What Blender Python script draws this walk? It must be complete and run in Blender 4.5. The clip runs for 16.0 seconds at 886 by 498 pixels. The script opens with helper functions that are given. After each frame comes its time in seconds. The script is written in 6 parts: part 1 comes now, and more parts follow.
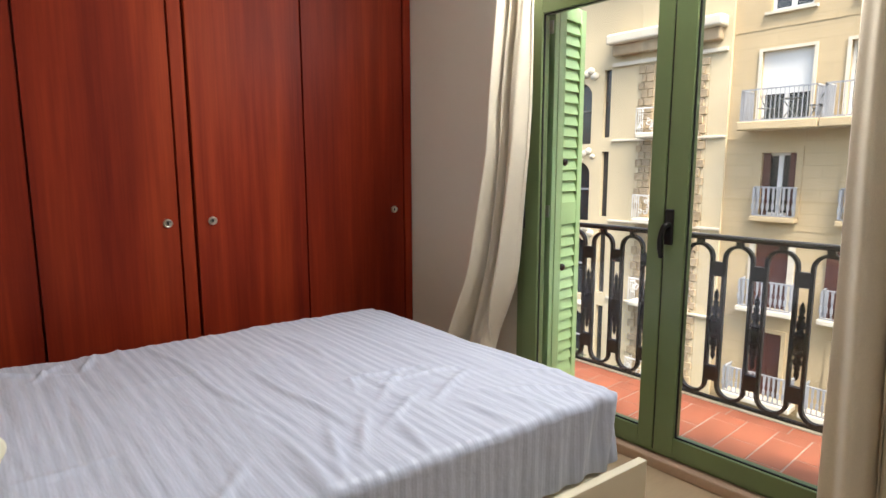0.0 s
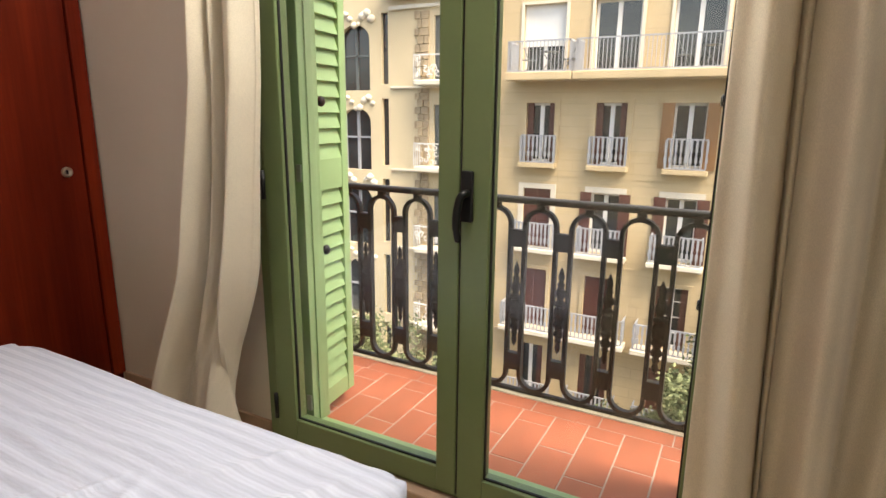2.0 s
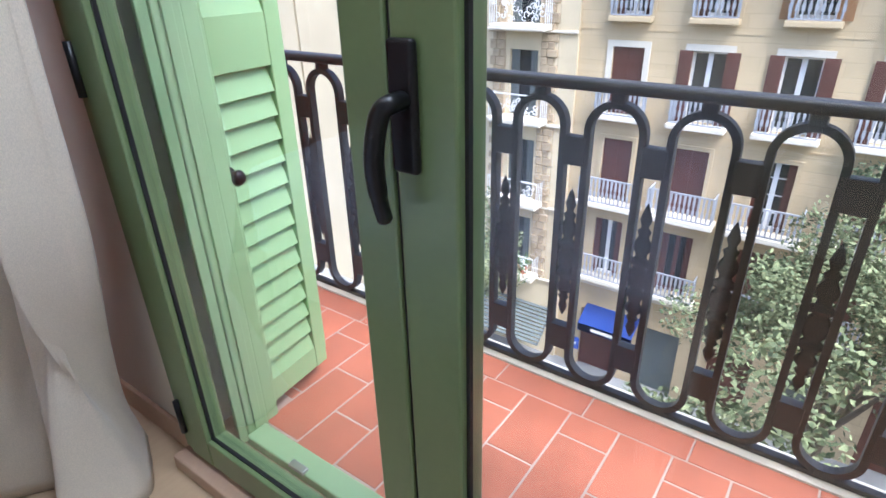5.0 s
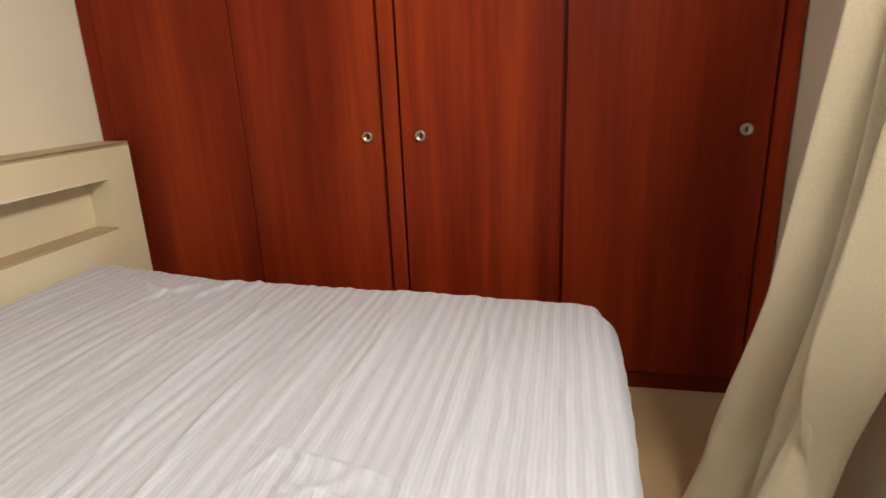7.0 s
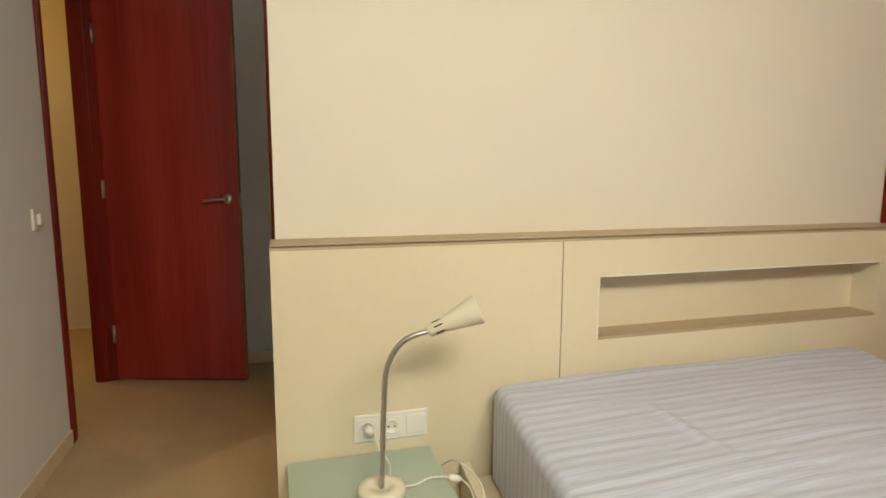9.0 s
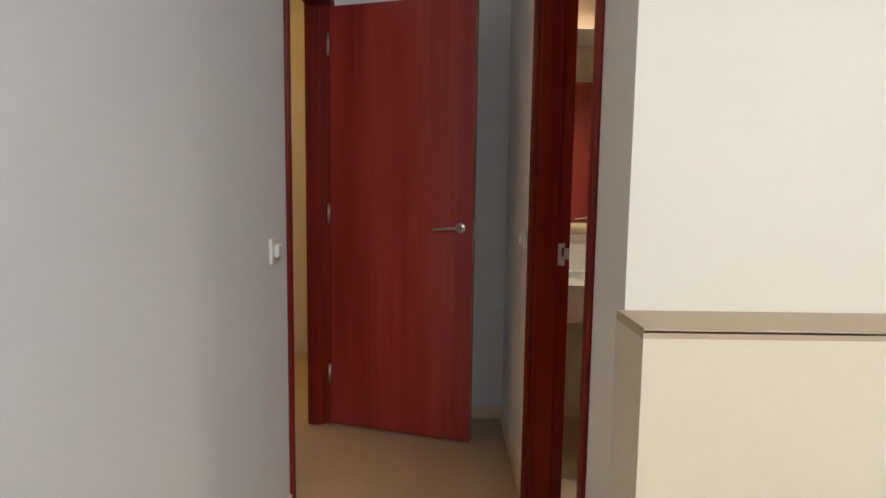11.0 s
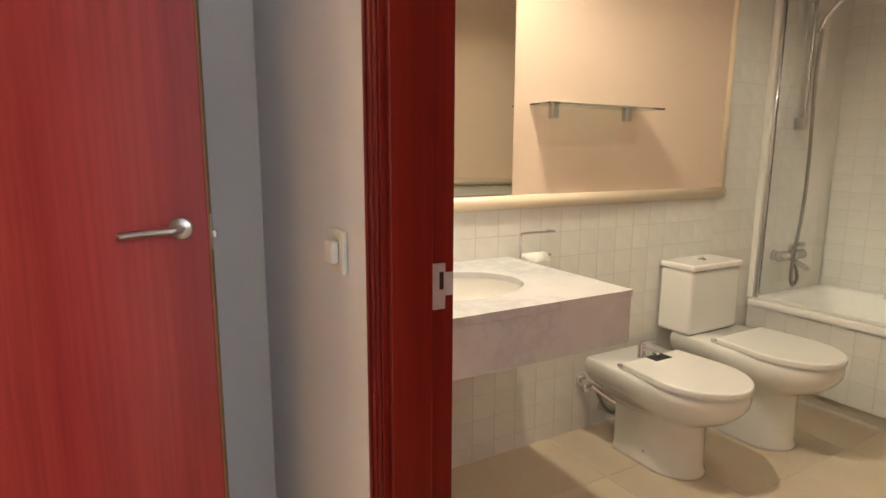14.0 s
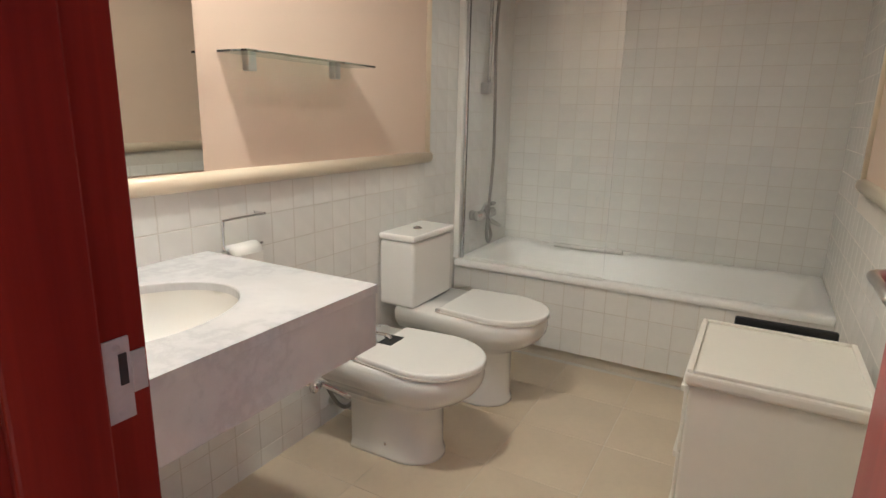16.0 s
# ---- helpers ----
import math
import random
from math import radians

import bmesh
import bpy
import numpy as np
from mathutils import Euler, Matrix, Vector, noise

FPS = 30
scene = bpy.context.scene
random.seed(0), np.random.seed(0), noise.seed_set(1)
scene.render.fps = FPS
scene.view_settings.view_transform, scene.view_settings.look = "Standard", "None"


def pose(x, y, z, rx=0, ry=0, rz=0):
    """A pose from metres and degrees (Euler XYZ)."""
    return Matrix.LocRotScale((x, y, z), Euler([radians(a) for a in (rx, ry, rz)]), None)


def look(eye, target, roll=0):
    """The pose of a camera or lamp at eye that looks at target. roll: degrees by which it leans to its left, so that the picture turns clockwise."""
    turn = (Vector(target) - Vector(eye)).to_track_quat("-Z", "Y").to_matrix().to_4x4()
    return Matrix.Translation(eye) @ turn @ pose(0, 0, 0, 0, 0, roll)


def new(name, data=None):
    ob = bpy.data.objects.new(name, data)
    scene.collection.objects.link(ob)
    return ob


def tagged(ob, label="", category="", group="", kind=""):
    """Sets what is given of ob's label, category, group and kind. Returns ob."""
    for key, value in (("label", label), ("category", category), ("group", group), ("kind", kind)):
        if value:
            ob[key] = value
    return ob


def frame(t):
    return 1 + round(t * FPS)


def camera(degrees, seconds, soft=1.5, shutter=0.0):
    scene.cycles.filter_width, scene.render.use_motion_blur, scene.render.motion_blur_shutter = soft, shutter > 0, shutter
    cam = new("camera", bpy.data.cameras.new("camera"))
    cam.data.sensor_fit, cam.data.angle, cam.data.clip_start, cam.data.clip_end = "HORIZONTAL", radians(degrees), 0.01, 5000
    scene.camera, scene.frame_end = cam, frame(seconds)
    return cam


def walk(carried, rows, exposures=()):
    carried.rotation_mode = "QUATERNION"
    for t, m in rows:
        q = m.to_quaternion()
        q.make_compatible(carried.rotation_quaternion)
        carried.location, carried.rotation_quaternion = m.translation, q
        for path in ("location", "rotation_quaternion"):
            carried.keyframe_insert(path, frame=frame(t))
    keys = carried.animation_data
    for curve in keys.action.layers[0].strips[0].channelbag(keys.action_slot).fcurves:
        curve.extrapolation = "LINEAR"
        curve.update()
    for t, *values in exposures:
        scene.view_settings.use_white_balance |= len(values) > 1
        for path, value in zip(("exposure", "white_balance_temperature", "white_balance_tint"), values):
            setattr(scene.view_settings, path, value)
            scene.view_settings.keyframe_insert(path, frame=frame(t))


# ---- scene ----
cam = camera(75.9, 16.0, shutter=0.08)
PATH = [
    (0, (0.078, -0.191, 1.232), (1.366, 1.312, 0.943), -0.1),
    (0.5, (0.224, -0.068, 1.244), (1.662, 1.284, 0.924), 0.2),
    (1, (0.397, 0.027, 1.214), (1.975, 1.208, 0.869), 0.8),
    (1.5, (0.609, 0.117, 1.213), (2.269, 1.16, 0.816), 0.7),
    (2, (0.807, 0.251, 1.21), (2.526, 1.164, 0.749), 0.6),
    (2.5, (1.008, 0.404, 1.202), (2.763, 1.203, 0.669), 0.0),
    (3, (1.224, 0.486, 1.198), (2.97, 1.221, 0.558), -0.4),
    (3.2, (1.293, 0.511, 1.19), (3.038, 1.203, 0.499), -0.4),
    (5.3, (1.746, 0.526, 1.127), (3.024, 1.735, 0.177), -2.2),
    (5.5, (1.75, 0.501, 1.127), (2.881, 1.859, 0.19), -2.8),
    (6, (1.709, 0.52, 1.165), (2.364, 2.211, 0.322), -4.2),
    (6.5, (1.647, 0.562, 1.189), (1.751, 2.424, 0.467), -3.9),
    (7, (1.51, 0.575, 1.175), (1.1, 2.445, 0.595), -2.33),
    (7.5, (1.442, 0.58, 1.177), (0.463, 2.255, 0.692), -1.6),
    (8, (1.361, 0.492, 1.181), (-0.053, 1.846, 0.768), -0.4),
    (8.5, (1.369, 0.423, 1.17), (-0.365, 1.364, 0.844), -0.6),
    (9, (1.311, 0.332, 1.169), (-0.591, 0.889, 0.899), 0.2),
    (9.5, (1.21, 0.21, 1.183), (-0.761, 0.464, 0.958), 0.7),
    (10, (1.08, 0.117, 1.184), (-0.909, 0.162, 0.979), 0.7),
    (10.2, (1.006, 0.092, 1.176), (-0.984, 0.085, 0.98), 0.8),
    (12.3, (0.03, -0.115, 1.193), (-1.948, 0.043, 0.942), 0.7),
    (12.5, (-0.052, -0.125, 1.184), (-2.019, 0.139, 0.929), 0.5),
    (13, (-0.275, -0.129, 1.19), (-2.198, 0.343, 0.911), 0.2),
    (13.5, (-0.44, -0.101, 1.193), (-2.284, 0.613, 0.892), 0.0),
    (14, (-0.571, -0.034, 1.189), (-2.282, 0.945, 0.854), 0.3),
    (14.5, (-0.695, 0.017, 1.19), (-2.229, 1.249, 0.83), 0.8),
    (15, (-0.816, 0.065, 1.2), (-2.146, 1.509, 0.815), 1.1),
    (15.5, (-0.874, 0.115, 1.204), (-1.987, 1.723, 0.786), 1.4),
    (16, (-0.909, 0.154, 1.208), (-1.846, 1.859, 0.744), 1.3),
]
EXPO = [(0.0, 1.92, 6700, 7), (1.0, 1.95, 7200, 8), (2.0, 1.95, 7500, 9), (2.5, 1.95, 6600, 9), (3.0, 2.07, 5650, 8), (5.5, 2.05, 5300, 11), (6.0, 1.85, 6100, 10), (6.5, 1.9, 7600, 6), (7.0, 1.95, 8500, 7), (8.0, 1.95, 11800, 12), (9.0, 1.92, 8500, 3),
        (9.5, 2.0, 6400, 3), (10.0, 2.08, 6100, 4), (11.6, 2.5, 6600, 7), (12.5, 3.22, 7100, 9), (13.5, 3.28, 7200, 8), (14.5, 3.28, 5300, 10), (15.5, 3.17, 5700, 12), (16.0, 3.1, 5300, 10)]
walk(cam, [(t, look(eye, target, roll)) for t, eye, target, roll in PATH], EXPO)

# world: bright overcast sky, one soft sun
world = bpy.data.worlds.new("world")
scene.world = world
world.use_nodes = True
wnt = world.node_tree
sky = wnt.nodes.new("ShaderNodeTexSky")
sky.sky_type = "NISHITA"
sky.sun_disc = False
sky.sun_elevation, sky.sun_rotation = radians(58), radians(194)
sky.air_density, sky.dust_density = 1.0, 4.0
wnt.links.new(sky.outputs[0], wnt.nodes["Background"].inputs[0])
wnt.nodes["Background"].inputs[1].default_value = 0.15


def lamp(name, kind, m, energy, color=(1, 1, 1), **kw):
    d = bpy.data.lights.new(name, kind)
    d.energy, d.color = energy, color
    if "size" in kw:
        d.shape, d.size, d.size_y = "RECTANGLE", kw["size"], kw["size_y"]
    if "radius" in kw:
        d.shadow_soft_size = kw["radius"]
    if "angle" in kw:
        d.angle = radians(kw["angle"])
    ob = new(name, d)
    ob.matrix_world = m
    return ob


lamp("sun", "SUN", look((0, 0, 30), (4.5, 18, 0)), 3.3, (1, 0.95, 0.88), angle=40)
# added area lamp: stands in for sky light, in an unseen made-up fanlight
lamp("window_daylight", "AREA", look((2.212, 0.93, 2.34), (0.6, 1.2, 0.2)), 15.5, (0.97, 0.98, 1), size=1.4, size_y=0.4)
# downlights of bathroom and hall; the one by the tub is an added fill
for nm, px, py, en, cone in (("bath_light", -1.82, 1.01, 7.0, 140), ("bath_light_basin", -1.95, 0.55, 2.9, 130), ("bath_light_tub", -1.40, 2.05, 2.1, 150)):
    spot = lamp(nm, "SPOT", pose(px, py, 2.3), en, (1, 0.86, 0.63), radius=0.04)
    spot.data.spot_size, spot.data.spot_blend = radians(cone), 0.6
lamp("hall_light", "POINT", pose(-2.95, -2.1, 2.25), 3.8, (1, 0.62, 0.24), radius=0.06)


# ---- materials ----
def material(name):
    m = bpy.data.materials.new(name)
    m.use_nodes = True
    return m, m.node_tree, m.node_tree.nodes["Principled BSDF"]


def link(nt, a, b):
    nt.links.new(a, b)


def tex_noise(nt, scale, stretch=(1, 1, 1), detail=4, rough=0.55):
    co = nt.nodes.new("ShaderNodeTexCoord")
    mp = nt.nodes.new("ShaderNodeMapping")
    mp.inputs["Scale"].default_value = stretch
    n = nt.nodes.new("ShaderNodeTexNoise")
    n.inputs["Scale"].default_value, n.inputs["Detail"].default_value, n.inputs["Roughness"].default_value = scale, detail, rough
    link(nt, co.outputs["Object"], mp.inputs[0])
    link(nt, mp.outputs[0], n.inputs["Vector"])
    return n.outputs["Fac"]


def ramp(nt, fac, stops):
    r = nt.nodes.new("ShaderNodeValToRGB")
    el = r.color_ramp.elements
    el[0].position, el[0].color = stops[0][0], (*stops[0][1], 1)
    el[1].position, el[1].color = stops[-1][0], (*stops[-1][1], 1)
    for p, c in stops[1:-1]:
        e = el.new(p)
        e.color = (*c, 1)
    link(nt, fac, r.inputs[0])
    return r.outputs[0]


def blend(nt, a, b, fac, mode="MULTIPLY"):
    x = nt.nodes.new("ShaderNodeMix")
    x.data_type, x.blend_type = "RGBA", mode
    for s, v in ((x.inputs[0], fac), (x.inputs[6], a), (x.inputs[7], b)):
        if isinstance(v, (int, float)):
            s.default_value = v
        elif isinstance(v, tuple):
            s.default_value = (*v, 1)
        else:
            link(nt, v, s)
    return x.outputs[2]


def bump(nt, bs, height, strength, dist=0.002):
    b = nt.nodes.new("ShaderNodeBump")
    b.inputs["Strength"].default_value, b.inputs["Distance"].default_value = strength, dist
    link(nt, height, b.inputs["Height"])
    link(nt, b.outputs[0], bs.inputs["Normal"])


def shade(c, k):
    return tuple(min(1, v * k) for v in c)


def plain(name, c, rough=0.5, metal=0.0, var=0.12, big=1.5, fine=60, bumpy=0.1, stretch=(1, 1, 1), random=0.0, coat=0.0):
    m, nt, bs = material(name)
    f1 = tex_noise(nt, big, stretch)
    f2 = tex_noise(nt, fine, stretch, 3)
    c1 = ramp(nt, f1, [(0.3, shade(c, 1 - var)), (0.7, shade(c, 1 + var))])
    c2 = ramp(nt, f2, [(0.3, (1 - var * 0.6,) * 3), (0.7, (1, 1, 1))])
    col = blend(nt, c1, c2, 1.0)
    if random:
        info = nt.nodes.new("ShaderNodeObjectInfo")
        col = blend(nt, col, ramp(nt, info.outputs["Random"], [(0.0, (1 - random,) * 3), (1.0, (1, 1, 1))]), 1.0)
    link(nt, col, bs.inputs["Base Color"])
    bs.inputs["Roughness"].default_value, bs.inputs["Metallic"].default_value = rough, metal
    bs.inputs["Coat Weight"].default_value = coat
    if bumpy:
        bump(nt, bs, f2, bumpy)
    return m


def wood(name, dark, mid, light, axis=2, rough=0.35, scale=9, coat=0.15, spec=0.3):
    m, nt, bs = material(name)
    st = [1, 1, 1]
    st[axis] = 0.06
    f = tex_noise(nt, scale, st, 6, 0.6)
    g = tex_noise(nt, 90, [1 if i != axis else 0.02 for i in range(3)], 3)
    b = tex_noise(nt, 1.3, (1, 1, 0.5), 2)
    col = ramp(nt, f, [(0.3, dark), (0.5, mid), (0.72, light)])
    col = blend(nt, col, ramp(nt, g, [(0.35, (0.80, 0.80, 0.80)), (0.6, (1, 1, 1))]), 0.7)
    col = blend(nt, col, ramp(nt, b, [(0.3, (0.8, 0.8, 0.8)), (0.7, (1.0, 1.0, 1.0))]), 1.0)
    link(nt, col, bs.inputs["Base Color"])
    bs.inputs["Roughness"].default_value = rough
    bs.inputs["Coat Weight"].default_value, bs.inputs["Coat Roughness"].default_value = coat, 0.25
    bs.inputs["Specular IOR Level"].default_value = spec
    bump(nt, bs, g, 0.12, 0.001)
    return m


MAHOG = wood("mahogany_veneer", (0.13, 0.010, 0.004), (0.235, 0.023, 0.0075), (0.37, 0.050, 0.013), rough=0.5, scale=6, coat=0.0, spec=0.13)
# same wood as MAHOG, with the vestibule's cooler light put into its colour
DOOR_WOOD_COOL_LIT = wood("mahogany_door_veneer", (0.25, 0.016, 0.017), (0.37, 0.036, 0.034), (0.49, 0.068, 0.056), rough=0.34, scale=5, coat=0.6)
MAHOG_TRIM = wood("mahogany_trim", (0.13, 0.009, 0.006), (0.20, 0.014, 0.008), (0.28, 0.024, 0.012), rough=0.4, coat=0.05, spec=0.2, scale=6)
WALL = plain("wall_paint", (0.74, 0.69, 0.60), 0.85, var=0.03, big=0.8, fine=220, bumpy=0.12)
# wall paint with bluish daylight put into its colour, for the vestibule walls
WALL_DAYLIT = plain("vestibule_paint", (0.77, 0.775, 0.79), 0.85, var=0.03, big=0.8, fine=220, bumpy=0.12)
CEIL = plain("ceiling_paint", (0.8, 0.79, 0.76), 0.9, var=0.02)
FLOOR = plain("beige_vinyl_floor", (0.50, 0.37, 0.235), 0.42, var=0.1, big=2.0, fine=35, bumpy=0.05, stretch=(0.5, 2, 1))
# darker beige puts the weak grazing light on upward faces into the colour
HEAD_TOP_SHADE = plain("beige_edge_band", (0.46, 0.36, 0.24), 0.55, var=0.05, bumpy=0.0)
HEAD = plain("cream_lacquer", (0.72, 0.64, 0.48), 0.42, var=0.03, bumpy=0.02)
GREEN = plain("green_lacquer", (0.17, 0.235, 0.10), 0.34, var=0.06, big=3, fine=80, bumpy=0.04, coat=0.25)
SHUT = plain("green_shutter_paint", (0.32, 0.48, 0.23), 0.45, var=0.07, big=4, fine=60, bumpy=0.06)
BLACK = plain("black_metal", (0.012, 0.012, 0.013), 0.35, 0.4, var=0.2, bumpy=0.02)
RUBBER = plain("black_gasket", (0.01, 0.01, 0.01), 0.6, var=0.1, bumpy=0)
IRON = plain("painted_cast_iron", (0.030, 0.029, 0.030), 0.5, 0.2, var=0.3, big=6, fine=120, bumpy=0.2)
CHROME = plain("chrome", (0.75, 0.75, 0.76), 0.12, 1.0, var=0.03, bumpy=0)
STEEL = plain("brushed_steel", (0.55, 0.54, 0.52), 0.32, 1.0, var=0.06, bumpy=0.02)
DARK_STEEL = plain("dull_steel_hose", (0.30, 0.29, 0.27), 0.4, 1.0, var=0.1, bumpy=0.05)
DULL = plain("dull_zinc", (0.46, 0.44, 0.42), 0.55, 0.25, var=0.12, big=20, fine=90, bumpy=0.05)
BRASSY = plain("satin_nickel", (0.58, 0.54, 0.45), 0.3, 1.0, var=0.06, bumpy=0.02)
PLASTIC = plain("white_plastic", (0.78, 0.77, 0.72), 0.35, var=0.02, bumpy=0)
CREAM_PL = plain("cream_plastic", (0.76, 0.72, 0.58), 0.4, var=0.03, bumpy=0)
OFFWHITE = plain("off_white_plastic", (0.72, 0.69, 0.61), 0.38, var=0.03, bumpy=0)
# near-black stands in for the shade inside slots, vents and holes
DARK = plain("dark_hole", (0.02, 0.02, 0.02), 0.6, var=0.1, bumpy=0)
PORC = plain("white_porcelain", (0.80, 0.79, 0.75), 0.14, var=0.015, bumpy=0, coat=0.5)
TUB = plain("white_enamel", (0.74, 0.73, 0.69), 0.36, var=0.015, bumpy=0)
TILE = plain("white_glazed_tile", (0.76, 0.75, 0.71), 0.27, var=0.03, big=8, fine=14, bumpy=0.05, random=0.05, coat=0.15)
GROUT = plain("grout", (0.63, 0.60, 0.54), 0.9, var=0.1, bumpy=0.2)
PEACH = plain("peach_paint", (0.70, 0.55, 0.43), 0.8, var=0.03, fine=200, bumpy=0.08)
DADO = plain("cream_moulding", (0.74, 0.63, 0.47), 0.3, var=0.03, bumpy=0.02, coat=0.2)
BFLOOR = plain("beige_floor_tile", (0.62, 0.52, 0.38), 0.3, var=0.06, big=3, fine=40, bumpy=0.04, random=0.05)
TERRA = plain("terracotta_tile", (0.50, 0.15, 0.075), 0.62, var=0.12, big=7, fine=60, bumpy=0.12, random=0.14)
MORTAR = plain("pale_mortar", (0.50, 0.38, 0.30), 0.9, var=0.15, bumpy=0.3)
THRESH = plain("threshold_tile", (0.52, 0.36, 0.25), 0.5, var=0.1, bumpy=0.05)
SLAB = plain("balcony_edge_stone", (0.42, 0.40, 0.37), 0.8, var=0.15, big=4, bumpy=0.3)


def fabric(name, c, rough=0.9, var=0.06, weave=700, sheen=0.3, thin=0.0):
    m, nt, bs = material(name)
    f1, f2 = tex_noise(nt, 2.5), tex_noise(nt, weave, (1, 1, 0.4), 2)
    col = blend(nt, ramp(nt, f1, [(0.3, shade(c, 1 - var)), (0.7, shade(c, 1 + var))]), ramp(nt, f2, [(0.35, (0.86,) * 3), (0.65, (1,) * 3)]), 1.0)
    link(nt, col, bs.inputs["Base Color"])
    bs.inputs["Roughness"].default_value, bs.inputs["Sheen Weight"].default_value = rough, sheen
    bump(nt, bs, f2, 0.25, 0.0006)
    if thin:
        tr = nt.nodes.new("ShaderNodeBsdfTranslucent")
        link(nt, col, tr.inputs[0])
        mx = nt.nodes.new("ShaderNodeMixShader")
        mx.inputs[0].default_value = thin
        link(nt, bs.outputs[0], mx.inputs[1])
        link(nt, tr.outputs[0], mx.inputs[2])
        link(nt, mx.outputs[0], nt.nodes["Material Output"].inputs[0])
    return m


CURTAIN = fabric("linen_curtain", (0.86, 0.77, 0.62), thin=0.25)


def striped_sheet():
    """White satin-stripe cotton: stripes along y, 34 mm apart."""
    m, nt, bs = material("striped_sheet")
    co = nt.nodes.new("ShaderNodeTexCoord")
    w = nt.nodes.new("ShaderNodeTexWave")
    w.wave_type, w.bands_direction, w.wave_profile = "BANDS", "X", "SIN"
    w.inputs["Scale"].default_value, w.inputs["Distortion"].default_value = 2 * math.pi / 20 / 0.033, 1.8
    w.inputs["Detail"].default_value, w.inputs["Detail Scale"].default_value = 1.0, 0.4
    link(nt, co.outputs["Object"], w.inputs["Vector"])
    w2 = nt.nodes.new("ShaderNodeTexWave")
    w2.wave_type, w2.bands_direction = "BANDS", "X"
    w2.inputs["Scale"].default_value, w2.inputs["Distortion"].default_value = 2 * math.pi / 20 / 0.0105, 2.6
    link(nt, co.outputs["Object"], w2.inputs["Vector"])
    # bluish tint puts the cool daylight on the bed into the cloth colour
    col = ramp(nt, w.outputs["Fac"], [(0.3, (0.485, 0.52, 0.645)), (0.7, (0.56, 0.595, 0.725))])
    col = blend(nt, col, ramp(nt, w2.outputs["Fac"], [(0.3, (0.93,) * 3), (0.7, (1,) * 3)]), 1.0)
    col = blend(nt, col, ramp(nt, tex_noise(nt, 900), [(0.3, (0.93,) * 3), (0.7, (1,) * 3)]), 1.0)
    link(nt, col, bs.inputs["Base Color"])
    rg = ramp(nt, w.outputs["Fac"], [(0.35, (0.75,) * 3), (0.65, (0.42,) * 3)])
    link(nt, rg, bs.inputs["Roughness"])
    bs.inputs["Sheen Weight"].default_value = 0.2
    bump(nt, bs, tex_noise(nt, 22, (1, 0.22, 1), 5), 0.6, 0.010)
    return m


SHEET = striped_sheet()


def glass(name, c=(1, 1, 1), rough=0.0):
    m, nt, bs = material(name)
    bs.inputs["Base Color"].default_value = (*c, 1)
    bs.inputs["Roughness"].default_value = rough
    bs.inputs["Transmission Weight"].default_value = 1.0
    bs.inputs["IOR"].default_value = 1.45
    return m


GLASS = glass("window_glass")
GLASS_SHELF = glass("green_tinted_glass", (0.80, 0.95, 0.88))
GLASS_FROST = plain("frosted_green_glass", (0.36, 0.45, 0.37), 0.15, var=0.03, bumpy=0, coat=0.5)
MIRROR, _nt, _bs = material("mirror_silver")
_bs.inputs["Base Color"].default_value = (0.86, 0.88, 0.86, 1)
_bs.inputs["Metallic"].default_value, _bs.inputs["Roughness"].default_value = 1.0, 0.01


def marble():
    m, nt, bs = material("white_marble")
    n = tex_noise(nt, 2.2, (1, 1, 1), 8, 0.65)
    d = nt.nodes.new("ShaderNodeMath")
    d.operation = "SUBTRACT"
    d.inputs[1].default_value = 0.5
    link(nt, n, d.inputs[0])
    a = nt.nodes.new("ShaderNodeMath")
    a.operation = "ABSOLUTE"
    link(nt, d.outputs[0], a.inputs[0])
    vein = ramp(nt, a.outputs[0], [(0.0, (0.55, 0.555, 0.575)), (0.03, (0.62, 0.625, 0.64)), (0.12, (0.67, 0.67, 0.675))])
    cloud = ramp(nt, tex_noise(nt, 4), [(0.3, (0.86,) * 3), (0.7, (1,) * 3)])
    link(nt, blend(nt, vein, cloud, 1.0), bs.inputs["Base Color"])
    bs.inputs["Roughness"].default_value = 0.18
    return m


MARBLE = marble()
# street
TAN = plain("ochre_stucco", (0.52, 0.40, 0.235), 0.9, var=0.10, big=0.25, fine=5, bumpy=0.3)


def courses(m, w, h, dark):
    """Shallow rendered joints in a running bond, w by h metres, on a wall that faces x."""
    nt, bs = m.node_tree, m.node_tree.nodes["Principled BSDF"]
    co, sp, cb, br = (nt.nodes.new(k) for k in ("ShaderNodeTexCoord", "ShaderNodeSeparateXYZ", "ShaderNodeCombineXYZ", "ShaderNodeTexBrick"))
    link(nt, co.outputs["Object"], sp.inputs[0])
    link(nt, sp.outputs["Y"], cb.inputs["X"])
    link(nt, sp.outputs["Z"], cb.inputs["Y"])
    link(nt, cb.outputs[0], br.inputs["Vector"])
    for k, v in (("Scale", 1.0), ("Brick Width", w), ("Row Height", h), ("Mortar Size", 0.012), ("Mortar Smooth", 0.3)):
        br.inputs[k].default_value = v
    br.inputs["Color1"].default_value, br.inputs["Color2"].default_value, br.inputs["Mortar"].default_value = (1, 1, 1, 1), (0.95, 0.95, 0.94, 1), (dark, dark, dark, 1)
    old = bs.inputs["Base Color"].links[0].from_socket
    link(nt, blend(nt, old, br.outputs["Color"], 1.0), bs.inputs["Base Color"])


